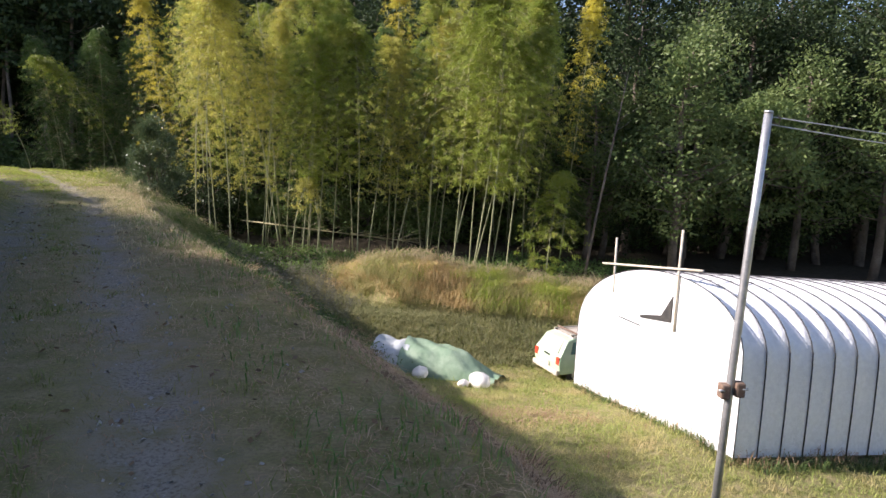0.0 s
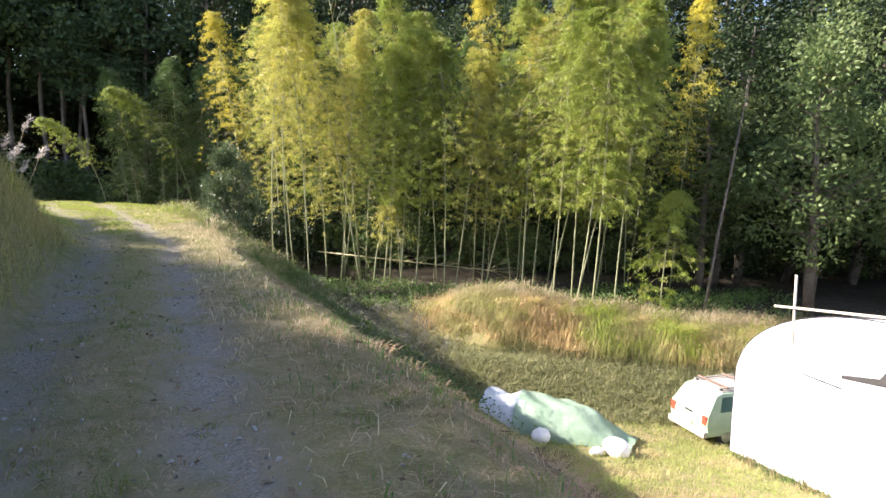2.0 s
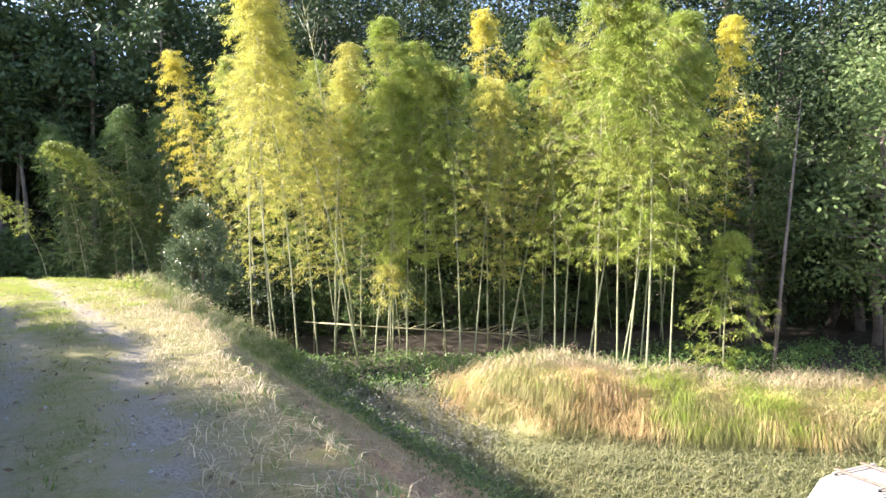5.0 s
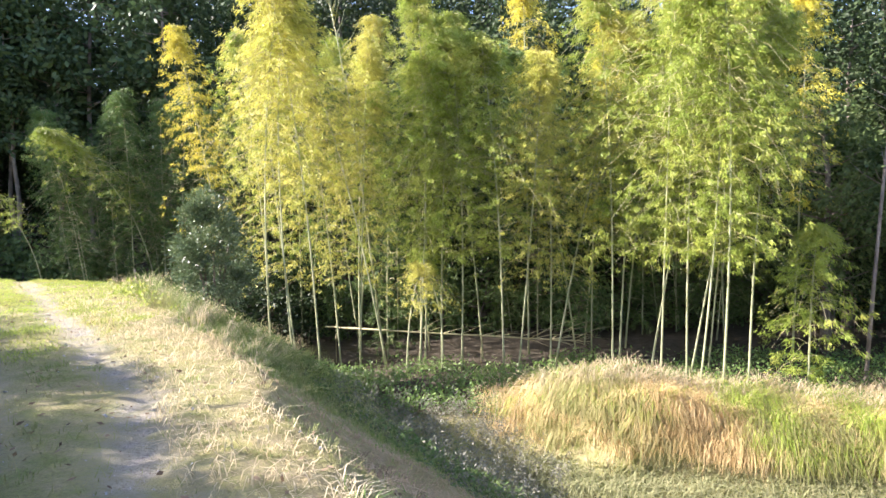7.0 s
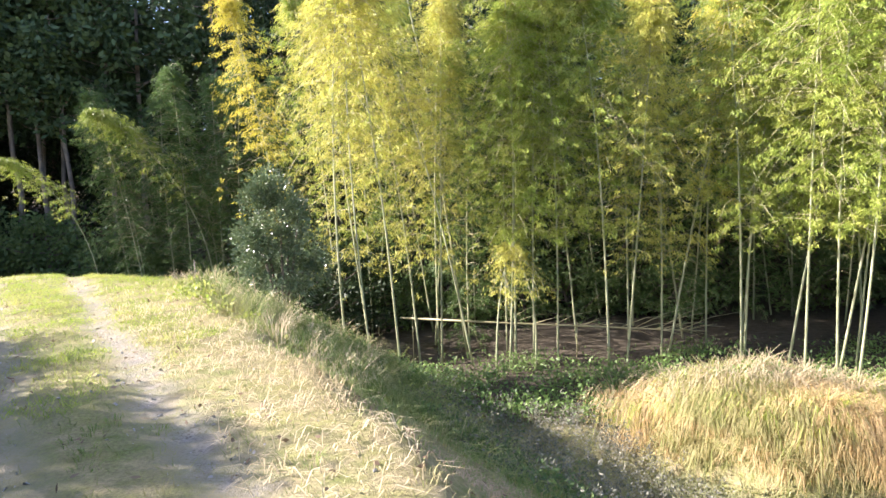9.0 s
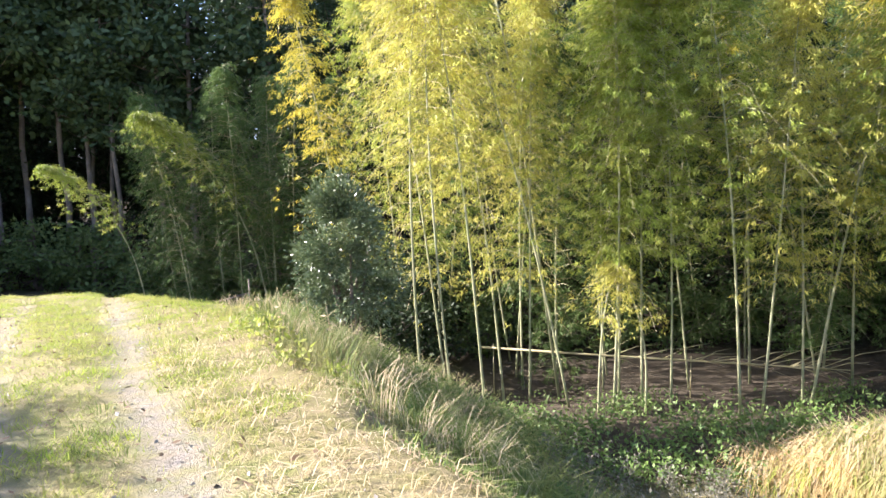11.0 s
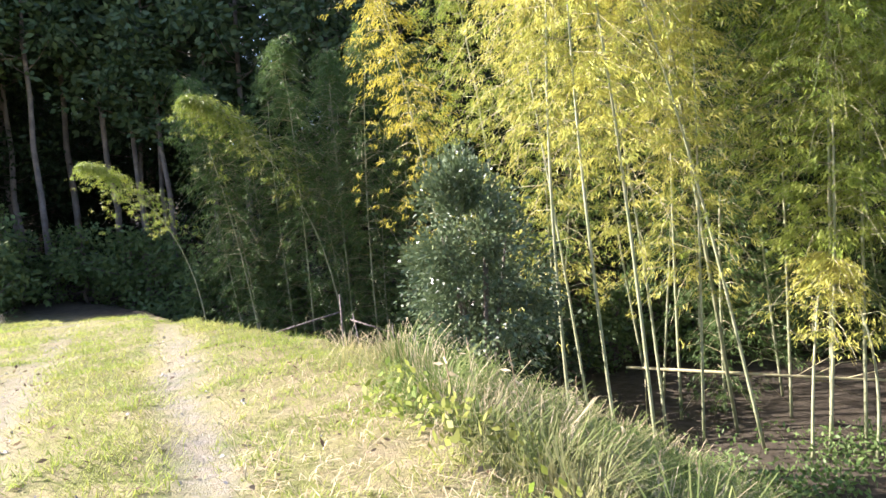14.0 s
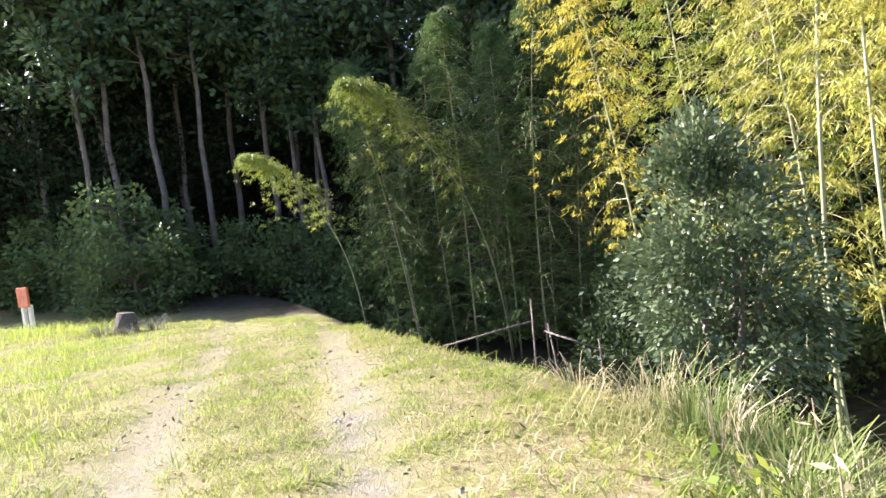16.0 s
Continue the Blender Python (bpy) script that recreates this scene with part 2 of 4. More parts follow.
def tube(points, radii, sides=7, cap=True):
    """Vertices and faces of a round bar along points."""
    pts = np.asarray(points, float)
    n = len(pts)
    t = unit(np.gradient(pts, axis=0))
    ref = np.array([0.31, 0.95, 0.05])
    v, f = [], []
    for i in range(n):
        a = unit(np.cross(t[i], ref if abs(t[i] @ ref) < 0.95 else np.array([1.0, 0, 0])))
        b = np.cross(t[i], a)
        for k in range(sides):
            q = 2 * math.pi * k / sides
            v.append(pts[i] + radii[i] * (math.cos(q) * a + math.sin(q) * b))
    for i in range(n - 1):
        for k in range(sides):
            k2 = (k + 1) % sides
            f.append((i * sides + k, i * sides + k2, (i + 1) * sides + k2, (i + 1) * sides + k))
    if cap:
        f.append(tuple(range(sides))[::-1])
        f.append(tuple((n - 1) * sides + k for k in range(sides)))
    return v, f


def bar(name, points, radius, mat, sides=8, smooth=True):
    r = radius if hasattr(radius, "__len__") else [radius] * len(points)
    v, f = tube(points, r, sides)
    return mesh_of(name, v, f, mat, smooth)


def box_bm(size, at=(0, 0, 0), bevel=0.0):
    bm = bmesh.new()
    bmesh.ops.create_cube(bm, size=1, matrix=Matrix.Translation(at) @ Matrix.Diagonal((*size, 1)))
    if bevel:
        bmesh.ops.bevel(bm, geom=bm.edges[:], offset=bevel, segments=2, affect='EDGES', profile=0.6)
    return bm


# ---- ground ----
TRACK = np.array([(45, -81, -0.6), (6, -10.9, -0.1), (0, 0, 0), (-4.3, 7.87, 0.06), (-7.84, 14.22, 0.13), (-10.72, 17.9, 0.30),
                  (-14.2, 22.6, 0.34), (-16.2, 25.3, 0.24), (-18.5, 28.0, -0.3), (-24, 34, -0.7), (-48, 54, -1.0), (-300, 250, -1.0)])
SLEN = np.r_[0, np.cumsum(np.linalg.norm(np.diff(TRACK[:, :2], axis=0), axis=1))]
SLEN -= SLEN[2]


def rut_right(s):
    return 0.28 - 0.1 * smooth(s, 16, 21) + 0.05 * np.sin(s * 1.7) + 0.02 * np.sin(s * 5.3)


def rut_left(s):
    return -0.88 - 0.45 * smooth(s, 20, 25) + 0.05 * np.sin(s * 1.3 + 1)


def smooth(a, lo, hi):
    t = np.clip((a - lo) / (hi - lo), 0, 1)
    return t * t * (3 - 2 * t)


def road_coords(x, y):
    """Way along the track, distance to its right, and the track's height there."""
    x, y = np.asarray(x, float), np.asarray(y, float)
    best, s, d, z = np.full(x.shape, 1e18), np.zeros(x.shape), np.zeros(x.shape), np.zeros(x.shape)
    for i in range(len(TRACK) - 1):
        a, b = TRACK[i], TRACK[i + 1]
        ab = b[:2] - a[:2]
        length = np.hypot(*ab)
        t = np.clip(((x - a[0]) * ab[0] + (y - a[1]) * ab[1]) / length**2, 0, 1)
        px, py = a[0] + t * ab[0], a[1] + t * ab[1]
        q = (x - px) ** 2 + (y - py) ** 2
        hit = q < best
        side = np.sign((x - a[0]) * ab[1] - (y - a[1]) * ab[0])
        best = np.where(hit, q, best)
        s = np.where(hit, SLEN[i] + t * length, s)
        d = np.where(hit, side * np.sqrt(q), d)
        z = np.where(hit, a[2] + t * (b[2] - a[2]), z)
    return s, d, z


def wave(x, y, scale, seed=0.0):
    return (np.sin(x * scale + seed) * np.cos(y * scale * 1.13 + 2.1 * seed) + 0.5 * np.sin(2.3 * scale * x - 1.7 * scale * y + seed)) / 1.5


MOUND_X, MOUND_Z = (-4.2, -2.8, -1.8, -0.5, 0.5, 1.0, 2.6, 4.3, 8.0), (-3.3, -2.95, -2.62, -2.55, -2.85, -3.0, -3.12, -3.35, -3.45)


def reed_foot(x):
    """Where the front of the reed mound meets the field."""
    return np.interp(x, (-4.2, -3.0, -1.8, 0.3, 2.8, 9.0), (23.6, 22.6, 21.3, 20.9, 20.4, 20.0))


def edge_of(s):
    """Distance from the track's middle to the lip of the embankment."""
    return np.interp(s, (6, 8, 10, 12, 15, 17, 20, 22.7, 24, 25.2, 26.3, 27.1, 28.5, 30.2),
                     (1.55, 1.5, 1.3, 1.15, 1.17, 1.38, 1.47, 1.5, 1.75, 1.8, 1.54, 1.25, 0.93, 0.56)) + 0.05 * np.sin(s * 2.9) + 0.03 * np.sin(s * 7.1)


def field_height(x, y):
    f = np.clip(-3.42 - 0.18 * (y - 11.2), -4.5, -3.42) - 0.045 * np.clip(x - 5, 0, 18) * (1 - smooth(y, 18, 22))
    f = f + smooth(y, 18.0, 20.6) * 0.72
    f = f + 0.6 * np.exp(-((x + 4.9) / 1.3) ** 2 - ((y - 22.9) / 1.4) ** 2)
    end = smooth(x, -4.4, -2.9)                # where the reed mound begins
    foot = reed_foot(x)
    rise = smooth(y, foot, foot + 1.25) * end
    f = f * (1 - rise) + (np.interp(x, MOUND_X, MOUND_Z) + 0.08 * wave(x, y, 1.6, 2)) * rise
    grove = smooth(y, 22.5 + 1.9 * end, 25.5 + 0.4 * end)
    f = f * (1 - grove) + (-2.95 + 0.12 * wave(x, y, 0.5, 1)) * grove
    hill = np.maximum(0, 0.3 * np.minimum(x, 0) + 0.954 * y - 33) + np.maximum(0, x - 26) * 0.6
    return f + np.minimum(hill * 0.42, 14)


def height(x, y):
    s, d, zr = road_coords(x, y)
    edge = edge_of(s)
    cut = smooth(s, 8, 12) * (1 - smooth(s, 21.2, 23.5))
    low, top = 0.78 - 0.1 * smooth(s, 8, 12) - 0.05 * smooth(s, 21, 23), 0.4 * cut
    drop = np.sqrt(np.maximum(0, d - edge) ** 2 + 0.004) - 0.063
    slope = zr - low * drop - top * 0.9 * (1 - np.exp(-drop / 0.9))
    f = field_height(x, y)
    right = np.maximum(slope, f) + 0.12 * np.exp(-((slope - f) / 0.35) ** 2)
    bank = (0.8 * smooth(-d, 1.15, 2.0) + 0.2 * smooth(-d, 1.8, 3.0)) * (1.75 - 0.1 * np.sin(s)) + np.maximum(0, -d - 4) * 0.16
    gone = 1 - smooth(s, 13.5, 17.5)
    left = zr + np.minimum(bank, 6) * gone + (1 - gone) * 0.6 * smooth(-d, 4, 10)
    flat = smooth(s, 23.5, 26.5)              # the level clearing at the top of the track
    brow = 25.5 + 0.25 * np.sin(0.9 * x)
    left = left * (1 - flat) + (0.27 - 0.95 * smooth(y, brow, 31.5)) * flat
    c = 0.3 * x + 0.954 * y
    left = left + np.minimum(np.maximum(0, c - 29) * 0.42, 12) * smooth(-x, 0, 10)
    z = np.where(d > 0, np.where(d < edge, zr - 0.02 * d, right), left)
    ruts = np.exp(-((d - rut_right(s)) / 0.2) ** 2) + np.exp(-((d - rut_left(s)) / 0.24) ** 2)
    z = z - 0.05 * ruts * (1 - 0.4 * smooth(s, 24, 30))
    rough = smooth(d, 1.5, 2.2) * (1 - smooth(d, 5.0, 6.5)) * (1 - smooth(s, 16, 20))
    return z + (0.025 + 0.05 * rough) * wave(x, y, 2.1) + (0.015 + 0.04 * rough) * wave(x, y, 5.3, 3)


def steps(lo, hi, fine, far):
    inner = np.arange(lo, hi + 1e-6, fine)
    grow = np.cumsum(fine * 1.22 ** np.arange(1, 60))
    grow = grow[grow < far]
    return np.r_[lo - grow[::-1], inner, hi + grow]


gx, gy = steps(-24, 9, 0.2, 1200), steps(-4, 31, 0.2, 1200)
GX, GY = np.meshgrid(gx, gy)
GZ = height(GX, GY)
nx, ny = len(gx), len(gy)
idx = np.arange(nx * ny).reshape(ny, nx)
gv = np.stack([GX, GY, GZ], -1).reshape(-1, 3)
gf = np.stack([idx[:-1, :-1], idx[:-1, 1:], idx[1:, 1:], idx[1:, :-1]], -1).reshape(-1, 4)
gme = bpy.data.meshes.new("ground")
gme.vertices.add(len(gv))
gme.vertices.foreach_set("co", gv.ravel())
gme.loops.add(gf.size)
gme.loops.foreach_set("vertex_index", gf.ravel().astype(np.int32))
gme.polygons.add(len(gf))
gme.polygons.foreach_set("loop_start", np.arange(0, gf.size, 4, dtype=np.int32))
gme.update(calc_edges=True)
gme.polygons.foreach_set("use_smooth", np.ones(len(gf), dtype=bool))
gme.materials.append(M_GROUND)
GS, GD, _ = road_coords(GX, GY)
rut = ((1.15 - 0.3 * smooth(GS, 18, 22)) * np.exp(-((GD - rut_right(GS)) / (0.26 - 0.1 * smooth(GS, 12, 15))) ** 2) + np.exp(-((GD - rut_left(GS)) / 0.28) ** 2) * (1 - 0.35 * smooth(GS, 12, 18))) * (1 - 0.5 * smooth(GS, 25, 30))
dry = smooth(GD, 1.8, 2.6) * (1 - smooth(GD, 5.2, 6.2)) * (1 - smooth(GS, 14, 18)) + 0.3 * smooth(GD, -2.0, -1.2) * (1 - smooth(GD, 1.8, 2.6)) * (1 - smooth(GS, 9, 14)) + 0.25 * smooth(GD, 0.7, 1.1) * (1 - smooth(GD, 1.3, 1.9)) * smooth(GS, 7, 10)
# on the brow's far side this dark tint stands in for shaded grass
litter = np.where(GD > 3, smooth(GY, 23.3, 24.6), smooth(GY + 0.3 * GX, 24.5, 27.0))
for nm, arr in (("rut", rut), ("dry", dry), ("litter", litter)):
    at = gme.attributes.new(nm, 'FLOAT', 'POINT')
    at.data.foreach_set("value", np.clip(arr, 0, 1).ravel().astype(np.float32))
ground = tagged(new("ground", gme), "grassy embankment track, mown slope and field of short turf", "ground", kind="structure")


def scatter(n, x0, x1, y0, y1, keep, r):
    """Points on the ground in a rectangle, kept with the chance that keep(x, y, s, d) gives."""
    x, y = r.uniform(x0, x1, n), r.uniform(y0, y1, n)
    s, d, _ = road_coords(x, y)
    ok = r.uniform(0, 1, n) < keep(x, y, s, d)
    x, y = x[ok], y[ok]
    return np.stack([x, y, height(x, y) - 0.01], 1)


def on(x, y, sink=0.0):
    return float(height(np.array([x]), np.array([y]))[0]) - sink


# ---- bamboo ----
def bamboo_meshes(seed, tall, start, leaf_mat, arch, n_leaf, spread=1.0):
    r = np.random.default_rng(seed)
    k = np.linspace(0, 1, 14)
    a = r.uniform(0, 2 * np.pi) if arch < 2 else math.pi
    bend = np.array([math.cos(a), math.sin(a)]) * arch

    def axis(q):
        q = np.asarray(q, float)
        return np.stack([bend[0] * q**2.6, bend[1] * q**2.6, tall * q - 0.25 * abs(arch) * q**4], -1)
    rad = 0.025 * (1 - k) ** 0.7 + 0.005
    cv, cf = tube(axis(k), rad, 8)
    culm = mesh_of("culm", cv, cf, M_CULM, True)
    joint = np.arange(start * tall, tall - 0.1, 0.36) / tall
    joint = np.concatenate([joint, joint[len(joint) // 3:] + 0.18 / tall, np.linspace(0.9, 0.995, 10)])
    q = np.clip(np.repeat(joint, 4) + r.normal(0, 0.008, 4 * len(joint)), 0, 0.995)
    nb = len(q)
    p0 = axis(q)
    az = np.repeat(r.uniform(0, 2 * np.pi, len(joint)), 4) + np.tile([0, 1.3, 2.9, 4.4], len(joint)) + r.normal(0, 0.35, nb)
    bell = np.sin(np.pi * np.clip((q - start) / (1 - start) * 0.8 + 0.2, 0, 1)) * 0.75 + 0.25
    length = r.uniform(0.4, 1.75, nb) * bell * spread
    out = np.stack([np.cos(az), np.sin(az), r.uniform(0.2, 0.6, nb)], 1)
    tw, tf = [], []
    cen, ang, per = [], [], max(4, n_leaf // nb)
    sag = np.array([0, 0, 0.8])
    bare = r.uniform(0, 1, nb) < 0.22
    for i in range(nb):
        u = np.linspace(0, 1, 4)[:, None]
        pts = p0[i] + out[i] * length[i] * u - sag * length[i] * u**2.2
        v, f = tube(pts, [0.007, 0.006, 0.004, 0.002], 3, False)
        o = len(tw)
        tw += v
        tf += [tuple(j + o for j in face) for face in f]
        if bare[i]:
            continue
        k_tuft = 6
        at = np.linspace(0.3, 1.0, k_tuft) + r.normal(0, 0.04, k_tuft)
        off = r.normal(0, 1, (k_tuft, 3)) * [0.15, 0.15, 0.05] * length[i]
        pickt = r.integers(0, k_tuft, per)
        m = at[pickt]
        c = p0[i] + out[i] * length[i] * m[:, None] - sag * length[i] * (m**2.2)[:, None] + off[pickt]
        cen.append(c + r.normal(0, 0.06, (per, 3)) * [1, 1, 0.6])
        ang.append(out[i] * [1, 1, 0] * 0.8 + r.normal(0, 0.55, (per, 3)) * [1, 1, 0.5] + np.array([0, 0, -0.8]))
    cen, ang = np.concatenate(cen), np.concatenate(ang)
    n = len(cen)
    lv = leaves(cen, ang, r.uniform(0.085, 0.16, n), r.uniform(0.014, 0.022, n), r, flat=0.65)
    return culm, mesh_of("twigs", tw, tf, M_TWIG), quads("foliage", lv, leaf_mat)


def bamboo_kind(seed, tall, start, mat, arch, n_leaf, words, spread=1.0):
    culm, twigs, foliage = bamboo_meshes(seed, tall, start, mat, arch, n_leaf, spread)
    t = thing("bamboo", words, "bamboo", "bamboo grove")
    part("culm", culm, M_CULM, t, "pale jointed cane")
    tagged(part("branchwork", twigs, M_TWIG, t), kind="stuff")
    part("foliage", foliage, mat, t, "fine drooping leaves")
    return t


KINDS = {
    "gold": [bamboo_kind(11 + i, h, st, M_BGOLD, ar, 13500, "tall bamboo with golden autumn leaves", sp)
             for i, (h, st, ar, sp) in enumerate(((11.5, 0.32, 0.5, 0.95), (11.0, 0.40, 0.8, 0.85)))],
    "yellow": [bamboo_kind(21 + i, h, st, M_BYELLOW, ar, 14500, "tall bamboo with yellow-green drooping leaves", 1.1)
               for i, (h, st, ar) in enumerate(((10.5, 0.29, 0.8), (11.5, 0.45, 1.1), (9.5, 0.33, 0.6)))],
    "green": [bamboo_kind(31 + i, h, st, M_BGREEN, ar, 24000, "tall bamboo with fresh green feathery leaves", 1.2)
              for i, (h, st, ar) in enumerate(((10.5, 0.36, 0.7), (11.5, 0.32, 0.9), (9.5, 0.38, 0.5)))],
    # canes in the shade-darkened leaf tint
    "deep": [bamboo_kind(41 + i, h, st, M_BSHADE, ar, 17000, "bamboo with leaves tinted dark green for the shade", 1.1)
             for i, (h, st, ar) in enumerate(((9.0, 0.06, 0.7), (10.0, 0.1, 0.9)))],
    "arching": [bamboo_kind(61, 8.3, 0.58, M_BGREEN, 3.4, 9000, "arching bamboo with a sunlit drooping tip", 0.9)],
    "low": [bamboo_kind(52, 3.7, 0.6, M_BYELLOW, 0.9, 3200, "short bamboo with a drooping yellow head", 0.75)],
    "small": [bamboo_kind(51, 4.2, 0.12, M_BGREEN, 0.6, 15000, "short bushy bamboo clump with bright leaves", 0.85)],
}
USED = set()


def plant(kind, x, y, lean=0.0, back=0.0, k=1.0, turn=None, pick=None):
    group = KINDS[kind]
    i = rng.integers(len(group)) if pick is None else pick
    src = group[i]
    m = Matrix.Translation((x, y, on(x, y, 0.08))) @ Matrix.Rotation(lean, 4, 'Y') @ Matrix.Rotation(-back, 4, 'X')
    m = m @ Matrix.Rotation(rng.uniform(0, 6.28) if turn is None else turn, 4, 'Z') @ Matrix.Scale(k * rng.uniform(0.94, 1.06), 4)
    if src not in USED:
        USED.add(src)
        src.matrix_basis = m
        return src
    ob = copy_thing(src, Matrix())
    ob.matrix_basis = m
    return ob


# canes along the front of the grove: place and sideways lean
FRONT_YELLOW = [(-9.9, 26.6, -0.02), (-9.2, 26.3, -0.06), (-8.6, 26.9, -0.03), (-8.3, 28.4, -0.04), (-7.7, 28.3, 0.05), (-6.8, 27.8, -0.15),
                (-9.6, 28.2, -0.08), (-7.9, 29.6, 0.02), (-3.0, 27.0, 0.12), (-2.0, 27.6, 0.04), (-1.9, 27.5, 0.2)]
FRONT_GREEN = [(-5.85, 27.7, 0.08), (-5.7, 28.1, 0.05), (-5.2, 28.0, 0.03), (-4.6, 27.9, 0.05), (-3.4, 27.0, 0.01), (-0.5, 26.3, 0.03),
               (-0.07, 27.3, 0.06), (0.46, 26.2, 0.18), (0.56, 25.5, 0.05), (1.2, 25.4, 0.02), (1.4, 25.8, 0.2), (1.3, 24.8, 0.13),
               (1.8, 24.6, 0.07), (2.6, 25.0, 0.05), (2.2, 26.6, 0.1), (-3.9, 29.4, -0.05)]
for i, (x, y, l) in enumerate(FRONT_YELLOW):
    plant("yellow", x, y, l, pick=1 if i < 3 else None)
for x, y, l in FRONT_GREEN:
    plant("green", x, y, l)
plant("gold", -12.2, 30.5, -0.10, k=1.05, pick=0)
plant("green", -11.3, 31.6, -0.03)
plant("green", -10.4, 32.2, 0.02)
plant("gold", -2.4, 29.8, 0.02, k=1.05)
plant("gold", 5.2, 28.0, 0.06, k=1.0, pick=1)
plant("gold", -0.6, 28.6, 0.03, k=1.0)
plant("small", 4.2, 25.2, 0.03)
plant("low", -6.2, 27.4, 0.05)
plant("low", -5.2, 27.6, 0.1, k=0.92)
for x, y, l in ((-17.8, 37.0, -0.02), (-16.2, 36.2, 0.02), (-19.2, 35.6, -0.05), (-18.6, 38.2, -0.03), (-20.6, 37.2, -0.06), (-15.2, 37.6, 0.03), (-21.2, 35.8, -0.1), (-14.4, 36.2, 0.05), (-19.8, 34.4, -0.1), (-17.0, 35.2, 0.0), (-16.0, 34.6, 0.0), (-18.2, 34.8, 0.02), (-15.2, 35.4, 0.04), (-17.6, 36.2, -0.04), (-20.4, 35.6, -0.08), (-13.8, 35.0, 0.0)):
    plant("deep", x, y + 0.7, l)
plant("arching", -21.35, 34.6, -0.06, k=0.82, turn=0.9)
plant("arching", -17.2, 35.7, -0.04, k=1.15, turn=0.9)
# back rows, mostly shade-tinted, make the dark gaps behind the front canes
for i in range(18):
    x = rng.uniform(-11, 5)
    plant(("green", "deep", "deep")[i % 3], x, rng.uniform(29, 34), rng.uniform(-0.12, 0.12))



def bare_stem(name, words, cat, points, radii, n_twig, mat, seed, first=0.45, rise=0.9):
    """A leafless stem with twigs that climb from its upper part."""
    rr = np.random.default_rng(seed)
    pts = np.array(points, float)
    base = pts[0].copy()
    t = thing(name, words, cat, place=Matrix.Translation(base))
    pts -= base
    part("stem", bar("stem", pts, radii, mat, 8), mat, t)
    for i in range(n_twig):
        q = (first + (0.98 - first) * (i + rr.uniform()) / n_twig) * (len(pts) - 1)
        a = pts[int(q)] + (pts[min(len(pts) - 1, int(q) + 1)] - pts[int(q)]) * (q - int(q))
        az, L = rr.uniform(0, 6.28), rr.uniform(0.5, 1.3)
        b = a + L * np.array([math.cos(az) * 0.7, math.sin(az) * 0.7, rise])
        part("twig", bar("twig", [a, (a + b) / 2 + np.array([math.cos(az), math.sin(az), 0]) * 0.08 * L, b], [0.012, 0.008, 0.003], mat, 5), mat, t)
    return t


bare_stem("dead_bamboo", "dead leafless bamboo with pale upright twigs", "bamboo", [(-7.0, 28.9, on(-7.0, 28.9, 0.1)), (-7.4, 29.0, 1.2), (-7.66, 29.0, 4.1), (-8.17, 29.0, 7.5), (-8.5, 29.0, 9.2)], [0.035, 0.033, 0.028, 0.018, 0.006], 22, M_CULM, 3, 0.45, 1.0)
bare_stem("young_tree", "slender leaning young tree with bare lower stem", "tree", [(5.75, 25.4, on(5.75, 25.4, 0.1)), (6.1, 25.6, -0.6), (6.64, 26.0, 2.33), (7.1, 26.3, 5.0)], [0.055, 0.05, 0.04, 0.012], 12, M_PINEBARK, 4, 0.6, 0.5)

# ---- woodland ----
def tree_meshes(seed, tall, crown_r, first, leaf_mat, bark, n_clump, per, size, flat=0.75, thick=0.016):
    r = np.random.default_rng(seed)
    k = np.linspace(0, 1, 9)
    wob = np.stack([np.cumsum(r.normal(0, 0.10, 9)), np.cumsum(r.normal(0, 0.10, 9)), tall * 0.92 * k], 1)
    wob[0, :2] = 0
    tv, tf = tube(wob, thick * tall * (1 - k) ** 0.8 + 0.03, 9)
    lv, lf, cen = [], [], []
    nl = n_clump
    for i in range(nl):
        q = first + (1 - first) * r.uniform(0, 1)
        j = q * 8
        p0 = wob[int(j)] + (wob[min(8, int(j) + 1)] - wob[int(j)]) * (j - int(j))
        az = r.uniform(0, 2 * np.pi)
        shape = math.sin(math.pi * min(1, (q - first) / (1 - first) * 0.75 + 0.25)) * 0.8 + 0.25
        reach = crown_r * shape * r.uniform(0.45, 1.05)
        p1 = p0 + np.array([math.cos(az) * reach, math.sin(az) * reach, reach * r.uniform(0.0, 0.6)])
        pm = (p0 + p1) / 2 + np.array([0, 0, -0.08 * reach])
        v, f = tube([p0, pm, p1], [0.035, 0.022, 0.008], 5, False)
        o = len(lv)
        lv += v
        lf += [tuple(a + o for a in face) for face in f]
        for w in (0.55, 0.8, 1.0):
            cen.append(p0 + (p1 - p0) * w + r.normal(0, 0.12 * crown_r, 3))
    cen = np.array(cen)
    c = np.repeat(cen, per, 0)
    n = len(c)
    off = unit(r.normal(size=(n, 3))) * (r.uniform(0, 1, (n, 1)) ** 0.5) * crown_r * 0.27 * np.array([1, 1, flat])
    leaf = leaves(c + off, off + r.normal(0, 0.25, (n, 3)) * crown_r * 0.3 - [0, 0, 0.05], r.uniform(0.6, 1.2, n) * size, r.uniform(0.4, 0.6, n) * size, r)
    return mesh_of("trunk", tv, tf, bark, True), mesh_of("limbs", lv, lf, bark, True), quads("crown", leaf, leaf_mat)


def tree_kind(words, cat, name, *a, **kw):
    tr, li, cr = tree_meshes(*a, **kw)
    t = thing(name, words, cat, "wood behind the bamboo")
    part("trunk", tr, M_BARK, t)
    tagged(part("branchwork", li, M_BARK, t), kind="stuff")
    part("crown", cr, M_LEAF, t)
    return t


